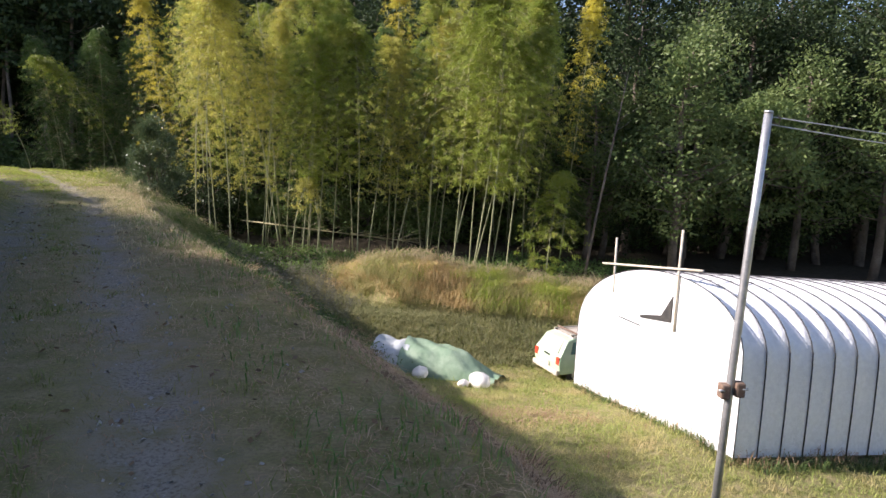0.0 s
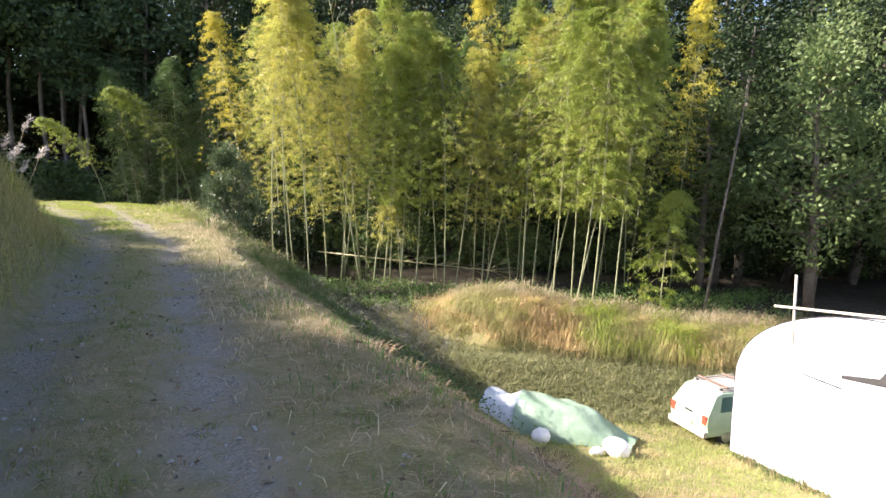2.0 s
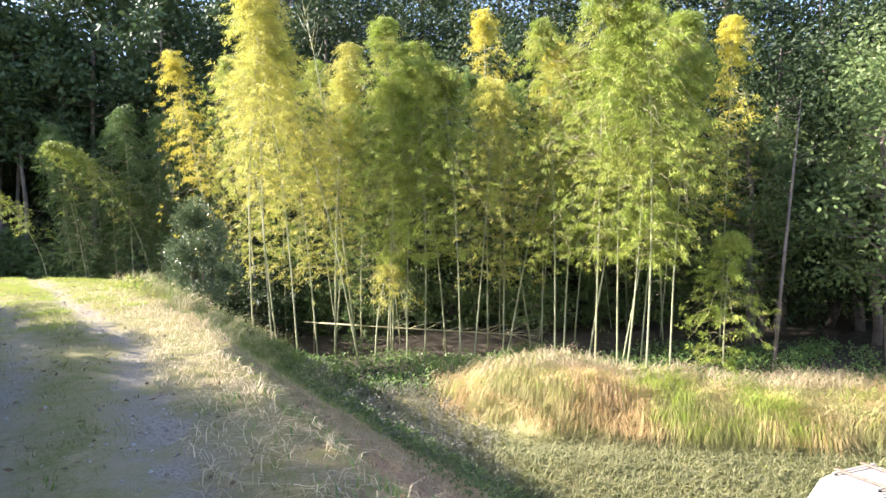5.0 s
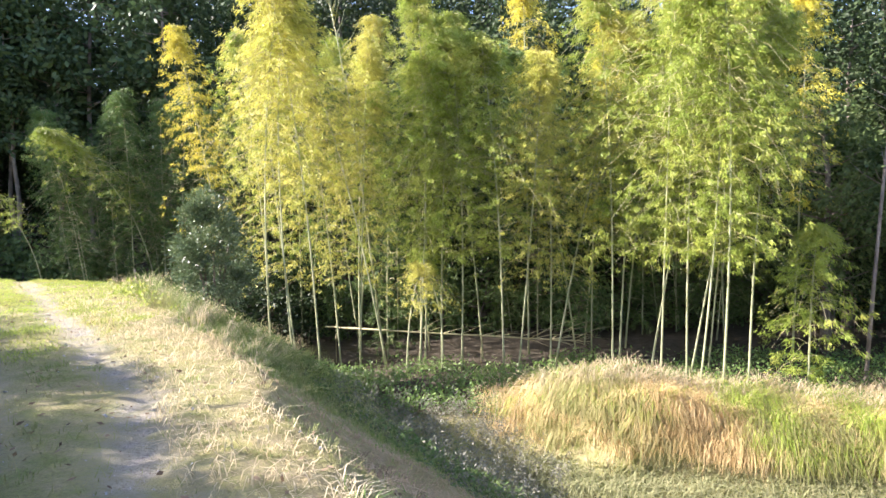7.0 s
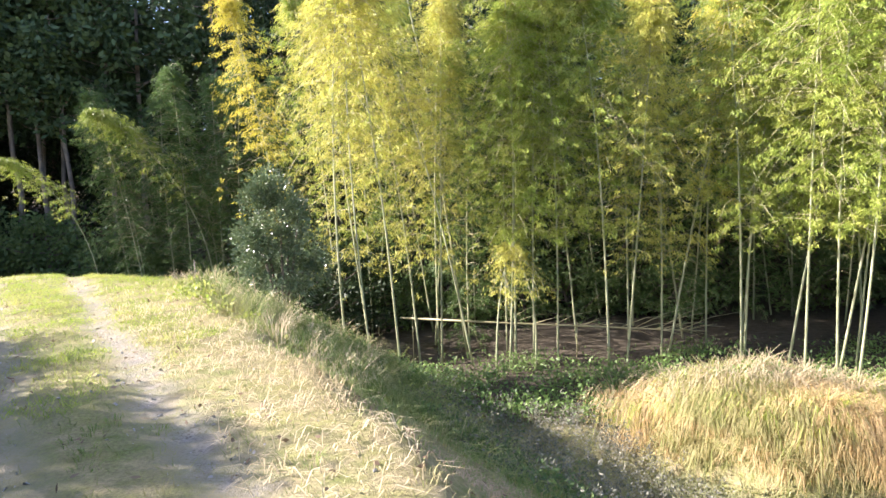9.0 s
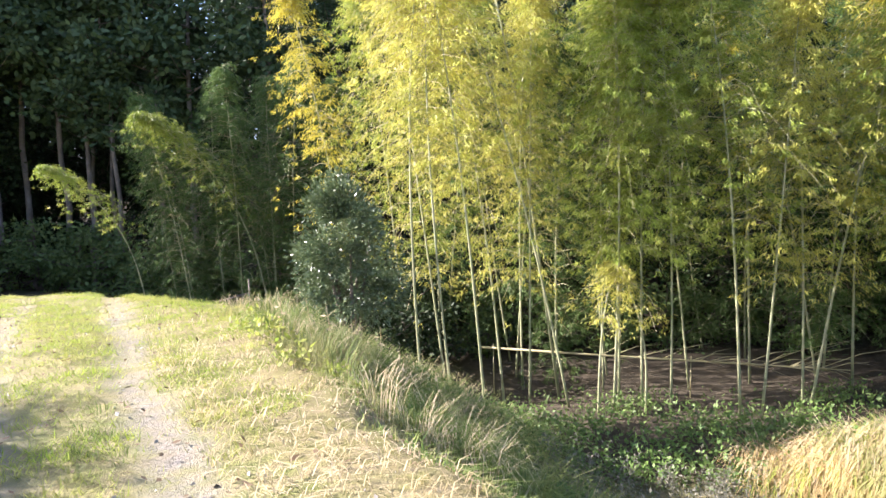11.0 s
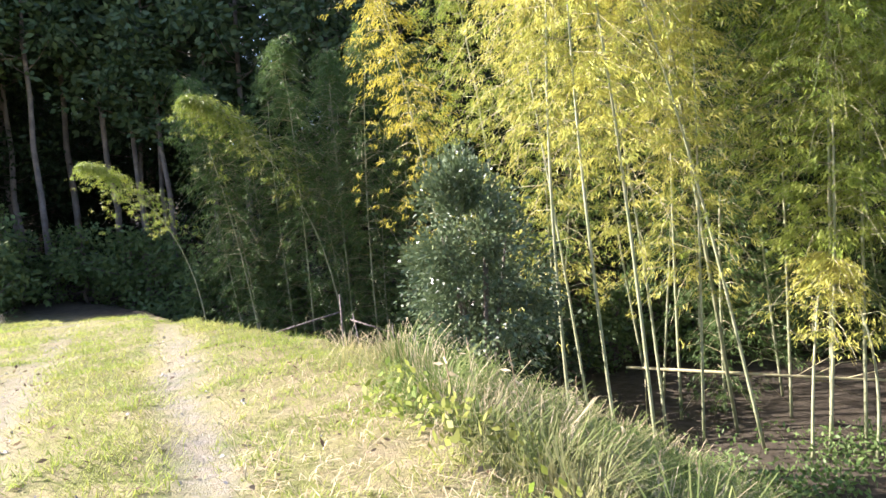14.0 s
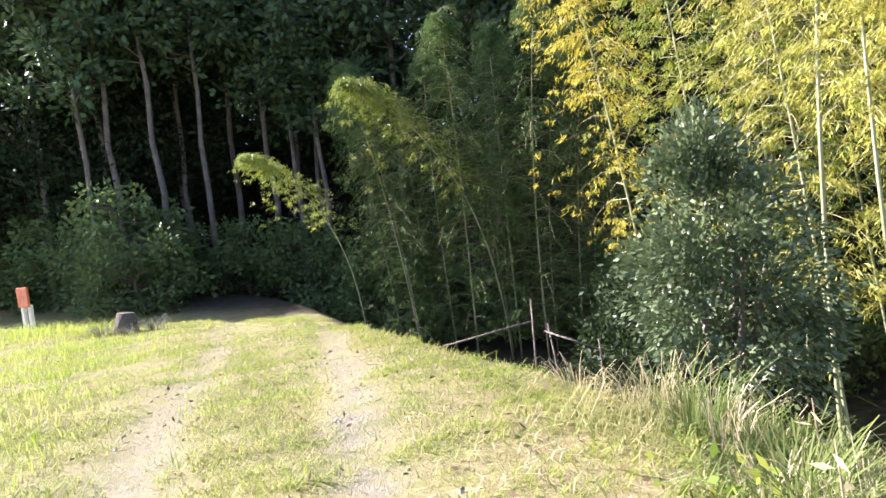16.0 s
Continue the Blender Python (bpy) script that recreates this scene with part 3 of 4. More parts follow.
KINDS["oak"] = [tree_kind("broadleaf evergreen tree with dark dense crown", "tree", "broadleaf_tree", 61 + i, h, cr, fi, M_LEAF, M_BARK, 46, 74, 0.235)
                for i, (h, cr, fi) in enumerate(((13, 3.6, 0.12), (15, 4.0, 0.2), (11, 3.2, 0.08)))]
# crowns in the leaf tint brightened to look sunlit
KINDS["light"] = [tree_kind("broadleaf tree with green leaves tinted bright as if sunlit", "tree", "broadleaf_tree", 71 + i, h, cr, fi, M_LEAFS, M_BARK, 44, 46, 0.178)
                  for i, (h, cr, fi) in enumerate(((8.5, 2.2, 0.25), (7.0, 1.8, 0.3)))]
KINDS["pine"] = [tree_kind("tall straight conifer with bare lower trunk", "tree", "conifer_tree", 81 + i, h, 2.8, fi, M_PINE, M_PINEBARK, 38, 34, 0.40, thick=0.0065)
                 for i, (h, fi) in enumerate(((18, 0.5), (20, 0.55)))]
KINDS["shrub"] = [tree_kind("dark evergreen shrub under the trees", "shrub", "shrub", 91 + i, h, cr, 0.05, M_LEAFL, M_BARK, 26, 32, 0.19)
                  for i, (h, cr) in enumerate(((2.8, 1.5), (2.2, 1.7)))]
# copy of the shrub with its leaf darkened for the shade
KINDS["dark"] = [tree_kind("undergrowth shrub added by the bamboo, leaves tinted dark for shade", "shrub", "shrub", 95, 2.8, 1.5, 0.05, M_LEAF, M_BARK, 30, 40, 0.16)]

for i in range(26):                       # wall of trees behind the grove
    plant("oak", -10 + 1.7 * i + rng.uniform(-0.6, 0.6), 37 + rng.uniform(-1.5, 3) - 0.10 * max(0, i - 8), 0, k=rng.uniform(0.85, 1.1))
for i in range(16):
    plant("oak", -16 + 3.2 * i, 45 + rng.uniform(-2, 2), 0, k=rng.uniform(1.0, 1.25))
for x, y, k in ((6.4, 28.5, 1.0), (9.2, 25.4, 1.1), (10.5, 28.2, 1.1), (12.8, 27.2, 1.15), (15.5, 28.5, 1.1), (7.6, 30.5, 1.15), (18.5, 27.5, 1.2), (11.6, 31, 1.3)):
    plant("light", x, y, k=k)
for i in range(9):
    plant("oak", 9 + 2.3 * i, 31.5 + rng.uniform(-1, 1.5), k=rng.uniform(0.8, 1.0))
for i in range(17):
    plant("pine", -44 + 1.9 * i + rng.uniform(-0.6, 0.6), 43 + rng.uniform(-2, 4) + 0.12 * abs(i - 9), k=rng.uniform(0.9, 1.1))
for i in range(15):
    plant("oak", -52 + 3.0 * i, 51 + rng.uniform(-2, 2), k=rng.uniform(1.1, 1.35))
for i in range(18):
    plant("shrub", -40 + 1.7 * i + rng.uniform(-0.5, 0.5), 38.5 + rng.uniform(-1, 2) - 0.1 * max(0, 8 - i), k=rng.uniform(0.9, 1.5))
for i in range(16):
    plant("shrub", -9 + 1.9 * i, 34.5 + rng.uniform(-0.8, 0.8), k=rng.uniform(0.7, 1.1))
for i in range(29):                       # unseen bank trees added to shade the lower track, lower and lower upslope
    y = -8 + 0.9 * i
    top = 8.5 - 0.47 * (max(y, -1) - 9)
    plant("oak", -17.5 + 0.5 * (i % 2), y, k=max(0.1, (top - on(-17.5, y)) / 11.7), pick=2)
    if i % 3 == 0 and y < 13:
        plant("oak", -20.2, y + 0.4, k=(top + 1.2 - on(-20.2, y)) / 12.0, pick=2)
for i in range(4):                        # tall trees at the back of the clearing that shade the dark bamboo
    plant("oak", -38.5 - 1.6 * (i % 2), 39.8 + 1.5 * i, k=1.35, pick=1)
for x, y in ((-34.7, 35.9), (-34.0, 36.9), (-31.4, 39.6), (-30.5, 42), (-29, 42.8), (-32.5, 37.6), (-36.5, 38.5)):
    plant("pine", x, y, k=1.0)
for i in range(6):                        # unseen trees added beside the clearing to shade the grass past its brow
    plant("oak", -46 + rng.uniform(-1, 1), 30.8 + 1.4 * i, k=1.1)
for i in range(24):                       # wood beyond the clearing, up to its edge
    x = -38 - 0.95 * i
    plant(("pine", "oak", "pine")[i % 3], x + rng.uniform(-1, 1), 36.5 - 0.3 * (x + 38) + 3.6 * (i % 2) + rng.uniform(-0.5, 1), k=rng.uniform(0.9, 1.1))
for i in range(20):
    x = -30 - 1.5 * i
    plant("shrub", x, 34.5 - 0.32 * (x + 30) + rng.uniform(-0.6, 0.6), k=rng.uniform(1.1, 1.7))
for i in range(22):
    plant("oak", -62 + 3.1 * i, 58 + rng.uniform(-2, 2), k=rng.uniform(1.2, 1.5))


# shrubs added to shade the grove floor and fill the dark gap there
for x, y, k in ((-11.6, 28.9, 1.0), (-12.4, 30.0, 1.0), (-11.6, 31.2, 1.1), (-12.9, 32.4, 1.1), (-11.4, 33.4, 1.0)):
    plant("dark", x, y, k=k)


def camellia(lift):
    r = np.random.default_rng(5)
    t = thing("camellia_bush", "dense rounded evergreen bush with glossy dark leaves", "bush")
    m = 95
    w = unit(r.normal(size=(m, 3)))
    hub = w * r.uniform(0.35, 1.15, (m, 1)) ** 0.6 * [0.80, 0.80, 1.5]
    hub[:, :2] *= np.clip(1.12 - 0.5 * (hub[:, 2:3] / 1.5), 0.35, 1.35)
    each = r.integers(60, 300, m)
    n = int(each.sum())
    v = unit(r.normal(size=(n, 3)))
    big = np.repeat(r.uniform(0.16, 0.42, m), each)[:, None]
    p = np.repeat(hub, each, 0) + v * r.uniform(0.3, 1, (n, 1)) * big
    v = v + np.repeat(w, each, 0)
    p[:, 2] += lift
    part("crown", quads("crown", leaves(p, v + r.normal(0, 0.6, (n, 3)) + [0, 0, 0.2], r.uniform(0.06, 0.11, n), r.uniform(0.03, 0.05, n), r), M_CAMEL), M_CAMEL, t)
    for i in range(5):
        a = i * 1.3
        part("stem", bar("stem", [(0.05 * math.cos(a), 0.05 * math.sin(a), -0.2), (0.25 * math.cos(a), 0.25 * math.sin(a), 0.6 * lift), (0.5 * math.cos(a), 0.5 * math.sin(a), 1.1 * lift)], [0.05, 0.035, 0.01], M_BARK), M_BARK, t)
    return t


CAMELLIA_AT = (-11.0, 25.4)
camellia(1.0 - on(*CAMELLIA_AT, 0.1)).matrix_basis = Matrix.Translation((*CAMELLIA_AT, on(*CAMELLIA_AT, 0.1)))


# ---- greenhouse ----
NEAR, FAR = Vector((5.0, 10.25, 0)), Vector((3.62, 16.25, 0))
along = (FAR - NEAR).normalized()
across = Vector((along.y, -along.x, 0))
GW, GL, GH, WALL = (FAR - NEAR).length, 18.0, 3.05, 1.55
tilt_end = (-0.90) / GW                   # the ground falls towards the far side


def arch_points(n=26):
    """Half-way round the hoop from the near foot to the far foot: along the front, and up."""
    pts = [(0.0, 0.0), (0.0, WALL * 0.5), (0.02, WALL)]
    for i in range(1, n):
        a = math.pi * i / n
        pts.append((GW / 2 - (GW / 2 - 0.02) * math.cos(a), WALL + (GH - WALL) * math.sin(a) ** 0.85))
    return pts + [(GW - 0.02, WALL), (GW, WALL * 0.5), (GW, 0.0)]


def gh_place(u, w, h):
    """From along the front, down the length and height to the world."""
    p = NEAR + along * u + across * w
    return Vector((p.x, p.y, -3.32 + tilt_end * u - 0.045 * w + h))


def greenhouse():
    t = thing("greenhouse", "long white plastic film tunnel greenhouse on grass", "greenhouse")
    prof = arch_points()
    bays = 40
    v, f = [], []
    sub = 4
    for j in range(bays * sub + 1):
        sag = 0.035 * math.sin(math.pi * (j % sub) / sub)
        for u, h in prof:
            k = 1 - sag / 1.5 * (0.35 if h < WALL * 0.8 else 1)
            v.append(gh_place(GW / 2 + (u - GW / 2) * (k if h > 0.1 else 1), GL * j / (bays * sub), h * (k if h > 0.1 else 1)))
    m = len(prof)
    for j in range(bays * sub):
        for i in range(m - 1):
            f.append((j * m + i, (j + 1) * m + i, (j + 1) * m + i + 1, j * m + i + 1))
    skin = mesh_of("film_cover", v, f, M_FILM, True)
    part("film_cover", skin, M_FILM, t, "white sagging film between hoops")
    for name, w in (("front_sheet", 0.0), ("back_sheet", GL)):
        ev = [gh_place(u, w, h) for u, h in prof]
        c = len(ev)
        ev += [gh_place(GW / 2, w, 0.0)]
        ef = [(i, i + 1, c) for i in range(m - 1)]
        part(name, mesh_of(name, ev, ef, M_FILM), M_FILM, t, "taut white end sheet")
    for j in range(bays + 1):
        path = [gh_place(GW / 2 + (u - GW / 2) * 1.004, GL * j / bays, h * 1.004) for u, h in prof]
        part("hold_down_cord", bar("hold_down_cord", path, 0.011, M_CORD, 5), M_CORD, t, "dark tie-down cord")
    # the sheet is not cut: a dark panel stands for the shaded gap
    shade_panel = [gh_place(u, -0.02, h) for u, h in ((3.22, 2.05), (2.1, 2.06), (2.1, 2.58), (2.45, 2.17), (3.22, 2.11))]
    n = len(shade_panel)
    sides = [(k, k + n, (k + 1) % n + n, (k + 1) % n) for k in range(n)]
    part("torn_vent", mesh_of("torn_vent", shade_panel + [p + across * 0.015 for p in shade_panel], [tuple(range(n)), tuple(range(2 * n - 1, n - 1, -1))] + sides, M_GAPSHADE), M_GAPSHADE, t, "dark panel painted as the shade under a lifted flap")
    slit = [gh_place(3.2, -0.02, 1.88), gh_place(4.1, -0.02, 1.98)]
    part("seam", bar("seam", slit, 0.014, M_CORD, 5), M_CORD, t)
    for u0, w0, h0, u1, w1, h1 in ((1.95, -0.03, 1.9, 1.95, -0.03, 3.85), (4.45, 0.0, 2.5, 4.5, 0.0, 3.75), (1.2, -0.06, 3.1, 4.95, -0.06, 3.16)):
        part("end_pole", bar("end_pole", [gh_place(u0, w0, h0), gh_place((u0 + u1) / 2, w0 - 0.01, (h0 + h1) / 2), gh_place(u1, w1, h1)], 0.024, M_POLEWOOD), M_POLEWOOD, t, "weathered bamboo support pole")
    for w in (9.5, 16):
        part("end_pole", bar("end_pole", [gh_place(1.6, w, 3.0), gh_place(3.4, w, 3.25)], 0.024, M_POLEWOOD), M_POLEWOOD, t)
    for k in range(5):
        u = 1.0 + 1.0 * k
        part("wire", bar("wire", [gh_place(GW / 2 + (u - 3) * 0.5, w, GH + 0.012 - 0.30 * ((u - 3) / 3) ** 2) for w in np.linspace(0.1, GL, 12)], 0.006, M_CORD, 4), M_CORD, t)
    return t


greenhouse()


# ---- pole ----
def utility_pole():
    x, y = 3.74, 7.93
    z0 = on(x, y)
    t = thing("steel_pole", "leaning galvanised steel pipe pole with rusty clamps", "pole")
    part("pipe", bar("pipe", [(x - 0.05, y, z0 - 0.3), (x - 0.01, y, -1.4), (x + 0.04, y - 0.01, 0.6), (x + 0.09, y - 0.02, 2.08)], [0.052, 0.052, 0.051, 0.05], M_STEEL, 16), M_STEEL, t)
    part("cap", bar("cap", [(x + 0.09, y - 0.02, 2.08), (x + 0.092, y - 0.02, 2.11)], [0.054, 0.05], M_STEEL, 16), M_STEEL, t)
    for dx, dz, a in ((-0.09, 0.0, 0.0), (0.09, 0.03, 0.2)):
        c = part("clamp", box_bm((0.12, 0.15, 0.19), (x + dx, y - 0.03, -1.35 + dz), 0.025), M_RUST, t, "rusty pipe clamp")
        part("bolt", bar("bolt", [(x + dx * 2.0, y - 0.09, -1.33 + dz), (x + dx * 1.2, y - 0.09, -1.33 + dz)], 0.018, M_STEEL, 6), M_STEEL, c)
    part("hook", bar("hook", [(x + 0.14, y - 0.02, 1.98), (x + 0.22, y - 0.02, 1.95), (x + 0.24, y - 0.02, 2.02), (x + 0.2, y - 0.02, 2.06)], 0.008, M_RUST, 6), M_RUST, t)
    return t


utility_pole()
wire_thing = thing("overhead_wire", "thin sagging overhead wire tied to the pole top", "wire")
for k, (z0, zs) in enumerate(((2.04, 0.35), (1.95, 0.42))):
    pts = [(3.85 + 16 * q, 7.9 + 3 * q, z0 - zs * 4 * q * (1 - q) * 1.0 + 0.0 * q) for q in np.linspace(0, 1, 14)]
    part("strand", bar("strand", pts, 0.008, M_STEEL, 5), M_STEEL, wire_thing)
far_pole = thing("steel_pole", "plain galvanised steel pipe pole in the field", "pole")
part("pipe", bar("pipe", [(19.85, 10.9, on(19.85, 10.9, 0.3)), (19.85, 10.9, 2.15)], 0.05, M_STEEL, 14), M_STEEL, far_pole)


# ---- car ----
def car():
    """Small old hatchback; its length runs along x from the tail at 0, its width along y."""
    t = thing("car", "old faded light green hatchback parked on grass", "car")
    w = 1.5
    side = [(0.06, 0.30), (0.0, 0.62), (0.04, 0.86), (0.34, 1.32), (0.55, 1.38), (1.9, 1.36), (2.45, 0.92), (3.25, 0.84), (3.35, 0.6), (3.3, 0.28)]
    v = []
    for y, inset in ((0, 0), (w, 0)):
        for x, z in side:
            tuck = 0.13 * max(0, (z - 0.86)) / 0.5
            v.append((x, y + (tuck if y == 0 else -tuck), z))
    n = len(side)
    bm = bmesh.new()
    bv = [bm.verts.new(p) for p in v]
    bm.faces.new(bv[:n])
    bm.faces.new(bv[n:][::-1])
    for i in range(n):
        j = (i + 1) % n
        bm.faces.new((bv[j], bv[i], bv[n + i], bv[n + j]))
    bmesh.ops.recalc_face_normals(bm, faces=bm.faces)
    bmesh.ops.bevel(bm, geom=bm.edges[:], offset=0.045, segments=2, affect='EDGES', profile=0.6)
    part("body", bm, M_CARPAINT, t, "faded light green bodywork")
    part("roof", box_bm((1.3, 1.12, 0.05), (1.2, w / 2, 1.385), 0.02), M_CARROOF, t, "chalky faded roof")

    def slab(name, pts, off, mat, parent):
        p = [Vector(q) for q in pts]
        nrm = (p[1] - p[0]).cross(p[2] - p[0]).normalized() * off
        vv = [q + nrm for q in p] + [q - nrm * 0.5 for q in p]
        k = len(p)
        ff = [tuple(range(k)), tuple(range(2 * k - 1, k - 1, -1))] + [(i, i + k, (i + 1) % k + k, (i + 1) % k) for i in range(k)]
        return part(name, mesh_of(name, vv, ff, mat), mat, parent)
    slab("rear_window", [(0.075, 1.28, 0.92), (0.075, 0.22, 0.92), (0.325, 0.31, 1.27), (0.325, 1.19, 1.27)], 0.03, M_DUSTY, t)
    for y, sgn in ((0.0, 1), (w, -1)):
        a, b = (0.035, 0.115) if sgn == 1 else (w - 0.035, w - 0.115)
        lo, hi = [(0.42, a, 0.92), (1.0, a, 0.92)], [(1.0, b, 1.28), (0.52, b, 1.28)]
        slab("side_window", lo + hi if sgn == 1 else (lo + hi)[::-1], 0.012, M_GLASS, t)
        lo, hi = [(1.08, a, 0.92), (2.1, a, 0.92)], [(1.75, b, 1.28), (1.08, b, 1.28)]
        slab("side_window", lo + hi if sgn == 1 else (lo + hi)[::-1], 0.012, M_GLASS, t)
    for y in (0.12, w - 0.12):
        part("tail_light", box_bm((0.07, 0.17, 0.24), (0.025, y, 0.72), 0.015), M_LAMPRED, t, "red tail light")
    part("number_plate", box_bm((0.03, 0.34, 0.16), (-0.005, w / 2, 0.52), 0.006), M_CARROOF, t)
    part("hatch_handle", box_bm((0.03, 0.3, 0.05), (0.005, w / 2, 0.8), 0.01), M_RUBBER, t)
    part("bumper", box_bm((0.14, 1.46, 0.16), (0.0, w / 2, 0.36), 0.04), M_CARROOF, t, "faded grey bumper")
    for y in (0.28, w - 0.28):
        rail = part("roof_rail", box_bm((1.25, 0.04, 0.05), (1.15, y, 1.46), 0.012), M_CARROOF, t)
        for x in (0.6, 1.7):
            part("foot", box_bm((0.06, 0.05, 0.05), (x, y, 1.425)), M_RUBBER, rail)
    for x in (0.72, 1.5):
        part("rack_bar", box_bm((0.06, 1.15, 0.04), (x, w / 2, 1.50), 0.01), M_RUST, t)
    for x in (0.62, 2.65):
        for y in (0.09, w - 0.09):
            bm = bmesh.new()
            bmesh.ops.create_cone(bm, cap_ends=True, segments=24, radius1=0.28, radius2=0.28, depth=0.16, matrix=Matrix.Translation((x, y, 0.27)) @ Matrix.Rotation(radians(90), 4, 'X'))
            bmesh.ops.bevel(bm, geom=bm.edges[:], offset=0.02, segments=1, affect='EDGES')
            wheel = part("wheel", bm, M_RUBBER, t)
            bm = bmesh.new()
            bmesh.ops.create_cone(bm, cap_ends=True, segments=20, radius1=0.17, radius2=0.15, depth=0.18, matrix=Matrix.Translation((x, y, 0.27)) @ Matrix.Rotation(radians(90), 4, 'X'))
            part("rim", bm, M_STEEL, wheel)
    return t


car().matrix_basis = Matrix.Translation((3.36, 17.0, on(3.8, 18.0, 0.05))) @ Matrix.Rotation(radians(22), 4, 'Z') @ Matrix.Scale(0.88, 4)


# ---- covered heap ----
def sheet_heap():
    t = thing("covered_heap", "heap covered with green sheeting and a grey sheet at one end", "tarpaulin")

    def drape(u0, u1, mat, name, wide, tall, seed):
        n, m = 34, 22
        v, f = [], []
        a, b = np.array([-1.1, 17.65]), np.array([1.75, 16.6])
        d = b - a
        nrm = np.array([d[1], -d[0]]) / np.hypot(*d)
        for i in range(n + 1):
            q = u0 + (u1 - u0) * i / n
            hgt = tall * (1 - 0.85 * smooth(q, 0.55, 1.02)) * (0.75 + 0.25 * smooth(q, 0.0, 0.12))
            for j in range(m + 1):
                c = -1 + 2 * j / m
                pr = math.cos(c * math.pi / 2) ** 0.55 if abs(c) < 1 else 0.0
                x, y = a + d * q + nrm * c * wide * (1 - 0.25 * q)
                fold = 0.035 * math.sin(9 * q + 6 * c + seed) + 0.03 * math.sin(21 * q - 9 * c + seed)
                v.append((x, y, on(x, y) + 0.01 + hgt * pr + fold * pr))
        for i in range(n):
            for j in range(m):
                k = i * (m + 1) + j
                f.append((k, k + 1, k + m + 2, k + m + 1))
        return part(name, mesh_of(name, v, f, mat, True), mat, t)
    drape(0.14, 1.0, M_TARP, "green_sheet", 0.88, 0.85, 0.4)
    drape(-0.12, 0.2, M_TARPGREY, "grey_sheet", 0.85, 0.8, 2.0)
    return t


sheet_heap()


def sack(x, y, k, words, mat, seed):
    bm = bmesh.new()
    bmesh.ops.create_icosphere(bm, subdivisions=3, radius=1)
    for p in bm.verts:
        c = p.co.copy()
        s = 1 + 0.16 * noise.noise(c * 2.2 + Vector((seed, 0, 0))) + 0.05 * noise.noise(c * 6)
        p.co = Vector((c.x * 0.32 * s, c.y * 0.24 * s, max(-0.16, c.z * 0.2 * s)))
    ob = tagged(part("sack", bm, mat, None), words, "sack")
    for pl in ob.data.polygons:
        pl.use_smooth = True
    ob.matrix_basis = Matrix.Translation((x, y, on(x, y) + 0.15 * k)) @ Matrix.Rotation(seed, 4, 'Z') @ Matrix.Scale(k, 4)
    return ob


sack(-0.35, 16.3, 0.85, "crumpled white sack beside the covered heap", M_BAG, 1.3)
sack(1.15, 15.65, 1.0, "pale stone-coloured sack lying on the grass", M_BAG, 2.1)
sack(0.75, 15.6, 0.5, "small pale sack on the grass", M_BAG, 3.7)


# ---- grasses and small growth ----
def stuff(name, v, mat, words, cat="grass"):
    return tagged(new(name, quads(name, v, mat)), words, cat, kind="stuff")


def tussocks(centres, each, tall, wide, rr, spread=0.16, fall=(0, 0), comb=0.0):
    """Corners of arching blades in clumps: each clump's blades fall outwards from its middle, or with comb > 0 down a slope."""
    c = np.repeat(centres, each, 0)
    n = len(c)
    a = rr.uniform(0, 2 * np.pi, n)
    rad = np.sqrt(rr.uniform(0, 1, n)) * spread
    out = np.stack([np.cos(a), np.sin(a), 0 * a], 1)
    c = c + out * rad[:, None]
    out = unit(out + np.array([fall[0], fall[1], 0.0]))
    h = np.repeat(rr.uniform(0.5, 1.35, len(centres)), each) * tall * rr.uniform(0.55, 1.0, n)
    ln = rr.uniform(0.2, 1.3, n) * h
    side = np.stack([-out[:, 1], out[:, 0], 0 * a], 1) * (wide * rr.uniform(0.6, 1.3, n) / 2)[:, None]
    up = np.array([0, 0, 1.0])
    q1 = c + up * (h * 0.6 * (1 - 0.35 * comb))[:, None] + out * (ln * 0.25)[:, None]
    q2 = c + up * (h * (0.88 - 0.4 * comb))[:, None] + out * (ln * 0.75)[:, None]
    q3 = c + up * (h * (rr.uniform(0.15, 0.8, n) - 0.75 * comb))[:, None] + out * (ln * 1.35)[:, None]
    return np.concatenate([np.stack([c - side, c + side, q1 + side, q1 - side], 1), np.stack([q1 - side, q1 + side, q2 + side * 0.7, q2 - side * 0.7], 1),
                           np.stack([q2 - side * 0.7, q2 + side * 0.7, q3 + side * 0.1, q3 - side * 0.1], 1)], 1).reshape(-1, 3)


r = np.random.default_rng(101)
# short turf along the track
p = scatter(230000, -17, 1.5, 0.5, 27, lambda x, y, s, d: (d > -3.2) * (d < 1.7 + 0.8 * smooth(s, 18, 20)) * (1 - 0.8 * np.exp(-((d - rut_right(s)) / 0.2) ** 2) - 0.8 * np.exp(-((d - rut_left(s)) / 0.2) ** 2)) * np.clip(0.5 + 0.7 * wave(x, y, 3.1) + 0.45 * wave(x, y, 7.3, 2), 0.03, 1), r)
stuff("track_grass", blades(p, r.uniform(0.03, 0.085, len(p)), r.uniform(0.004, 0.009, len(p)), 0.8, r, short=True), M_TURF, "short mown grass with dry tufts on the track")
p = scatter(460000, -27, -9, 15, 31, lambda x, y, s, d: (d > -9) * (d < edge_of(s) + 0.1) * np.clip(0.5 + 0.7 * wave(x, y, 2.3, 1) + 0.5 * wave(x, y, 5.7, 3) - 0.9 * np.exp(-((d - rut_right(s)) / 0.2) ** 2) - 0.5 * np.exp(-((d - rut_left(s)) / 0.25) ** 2), 0.02, 1), r)
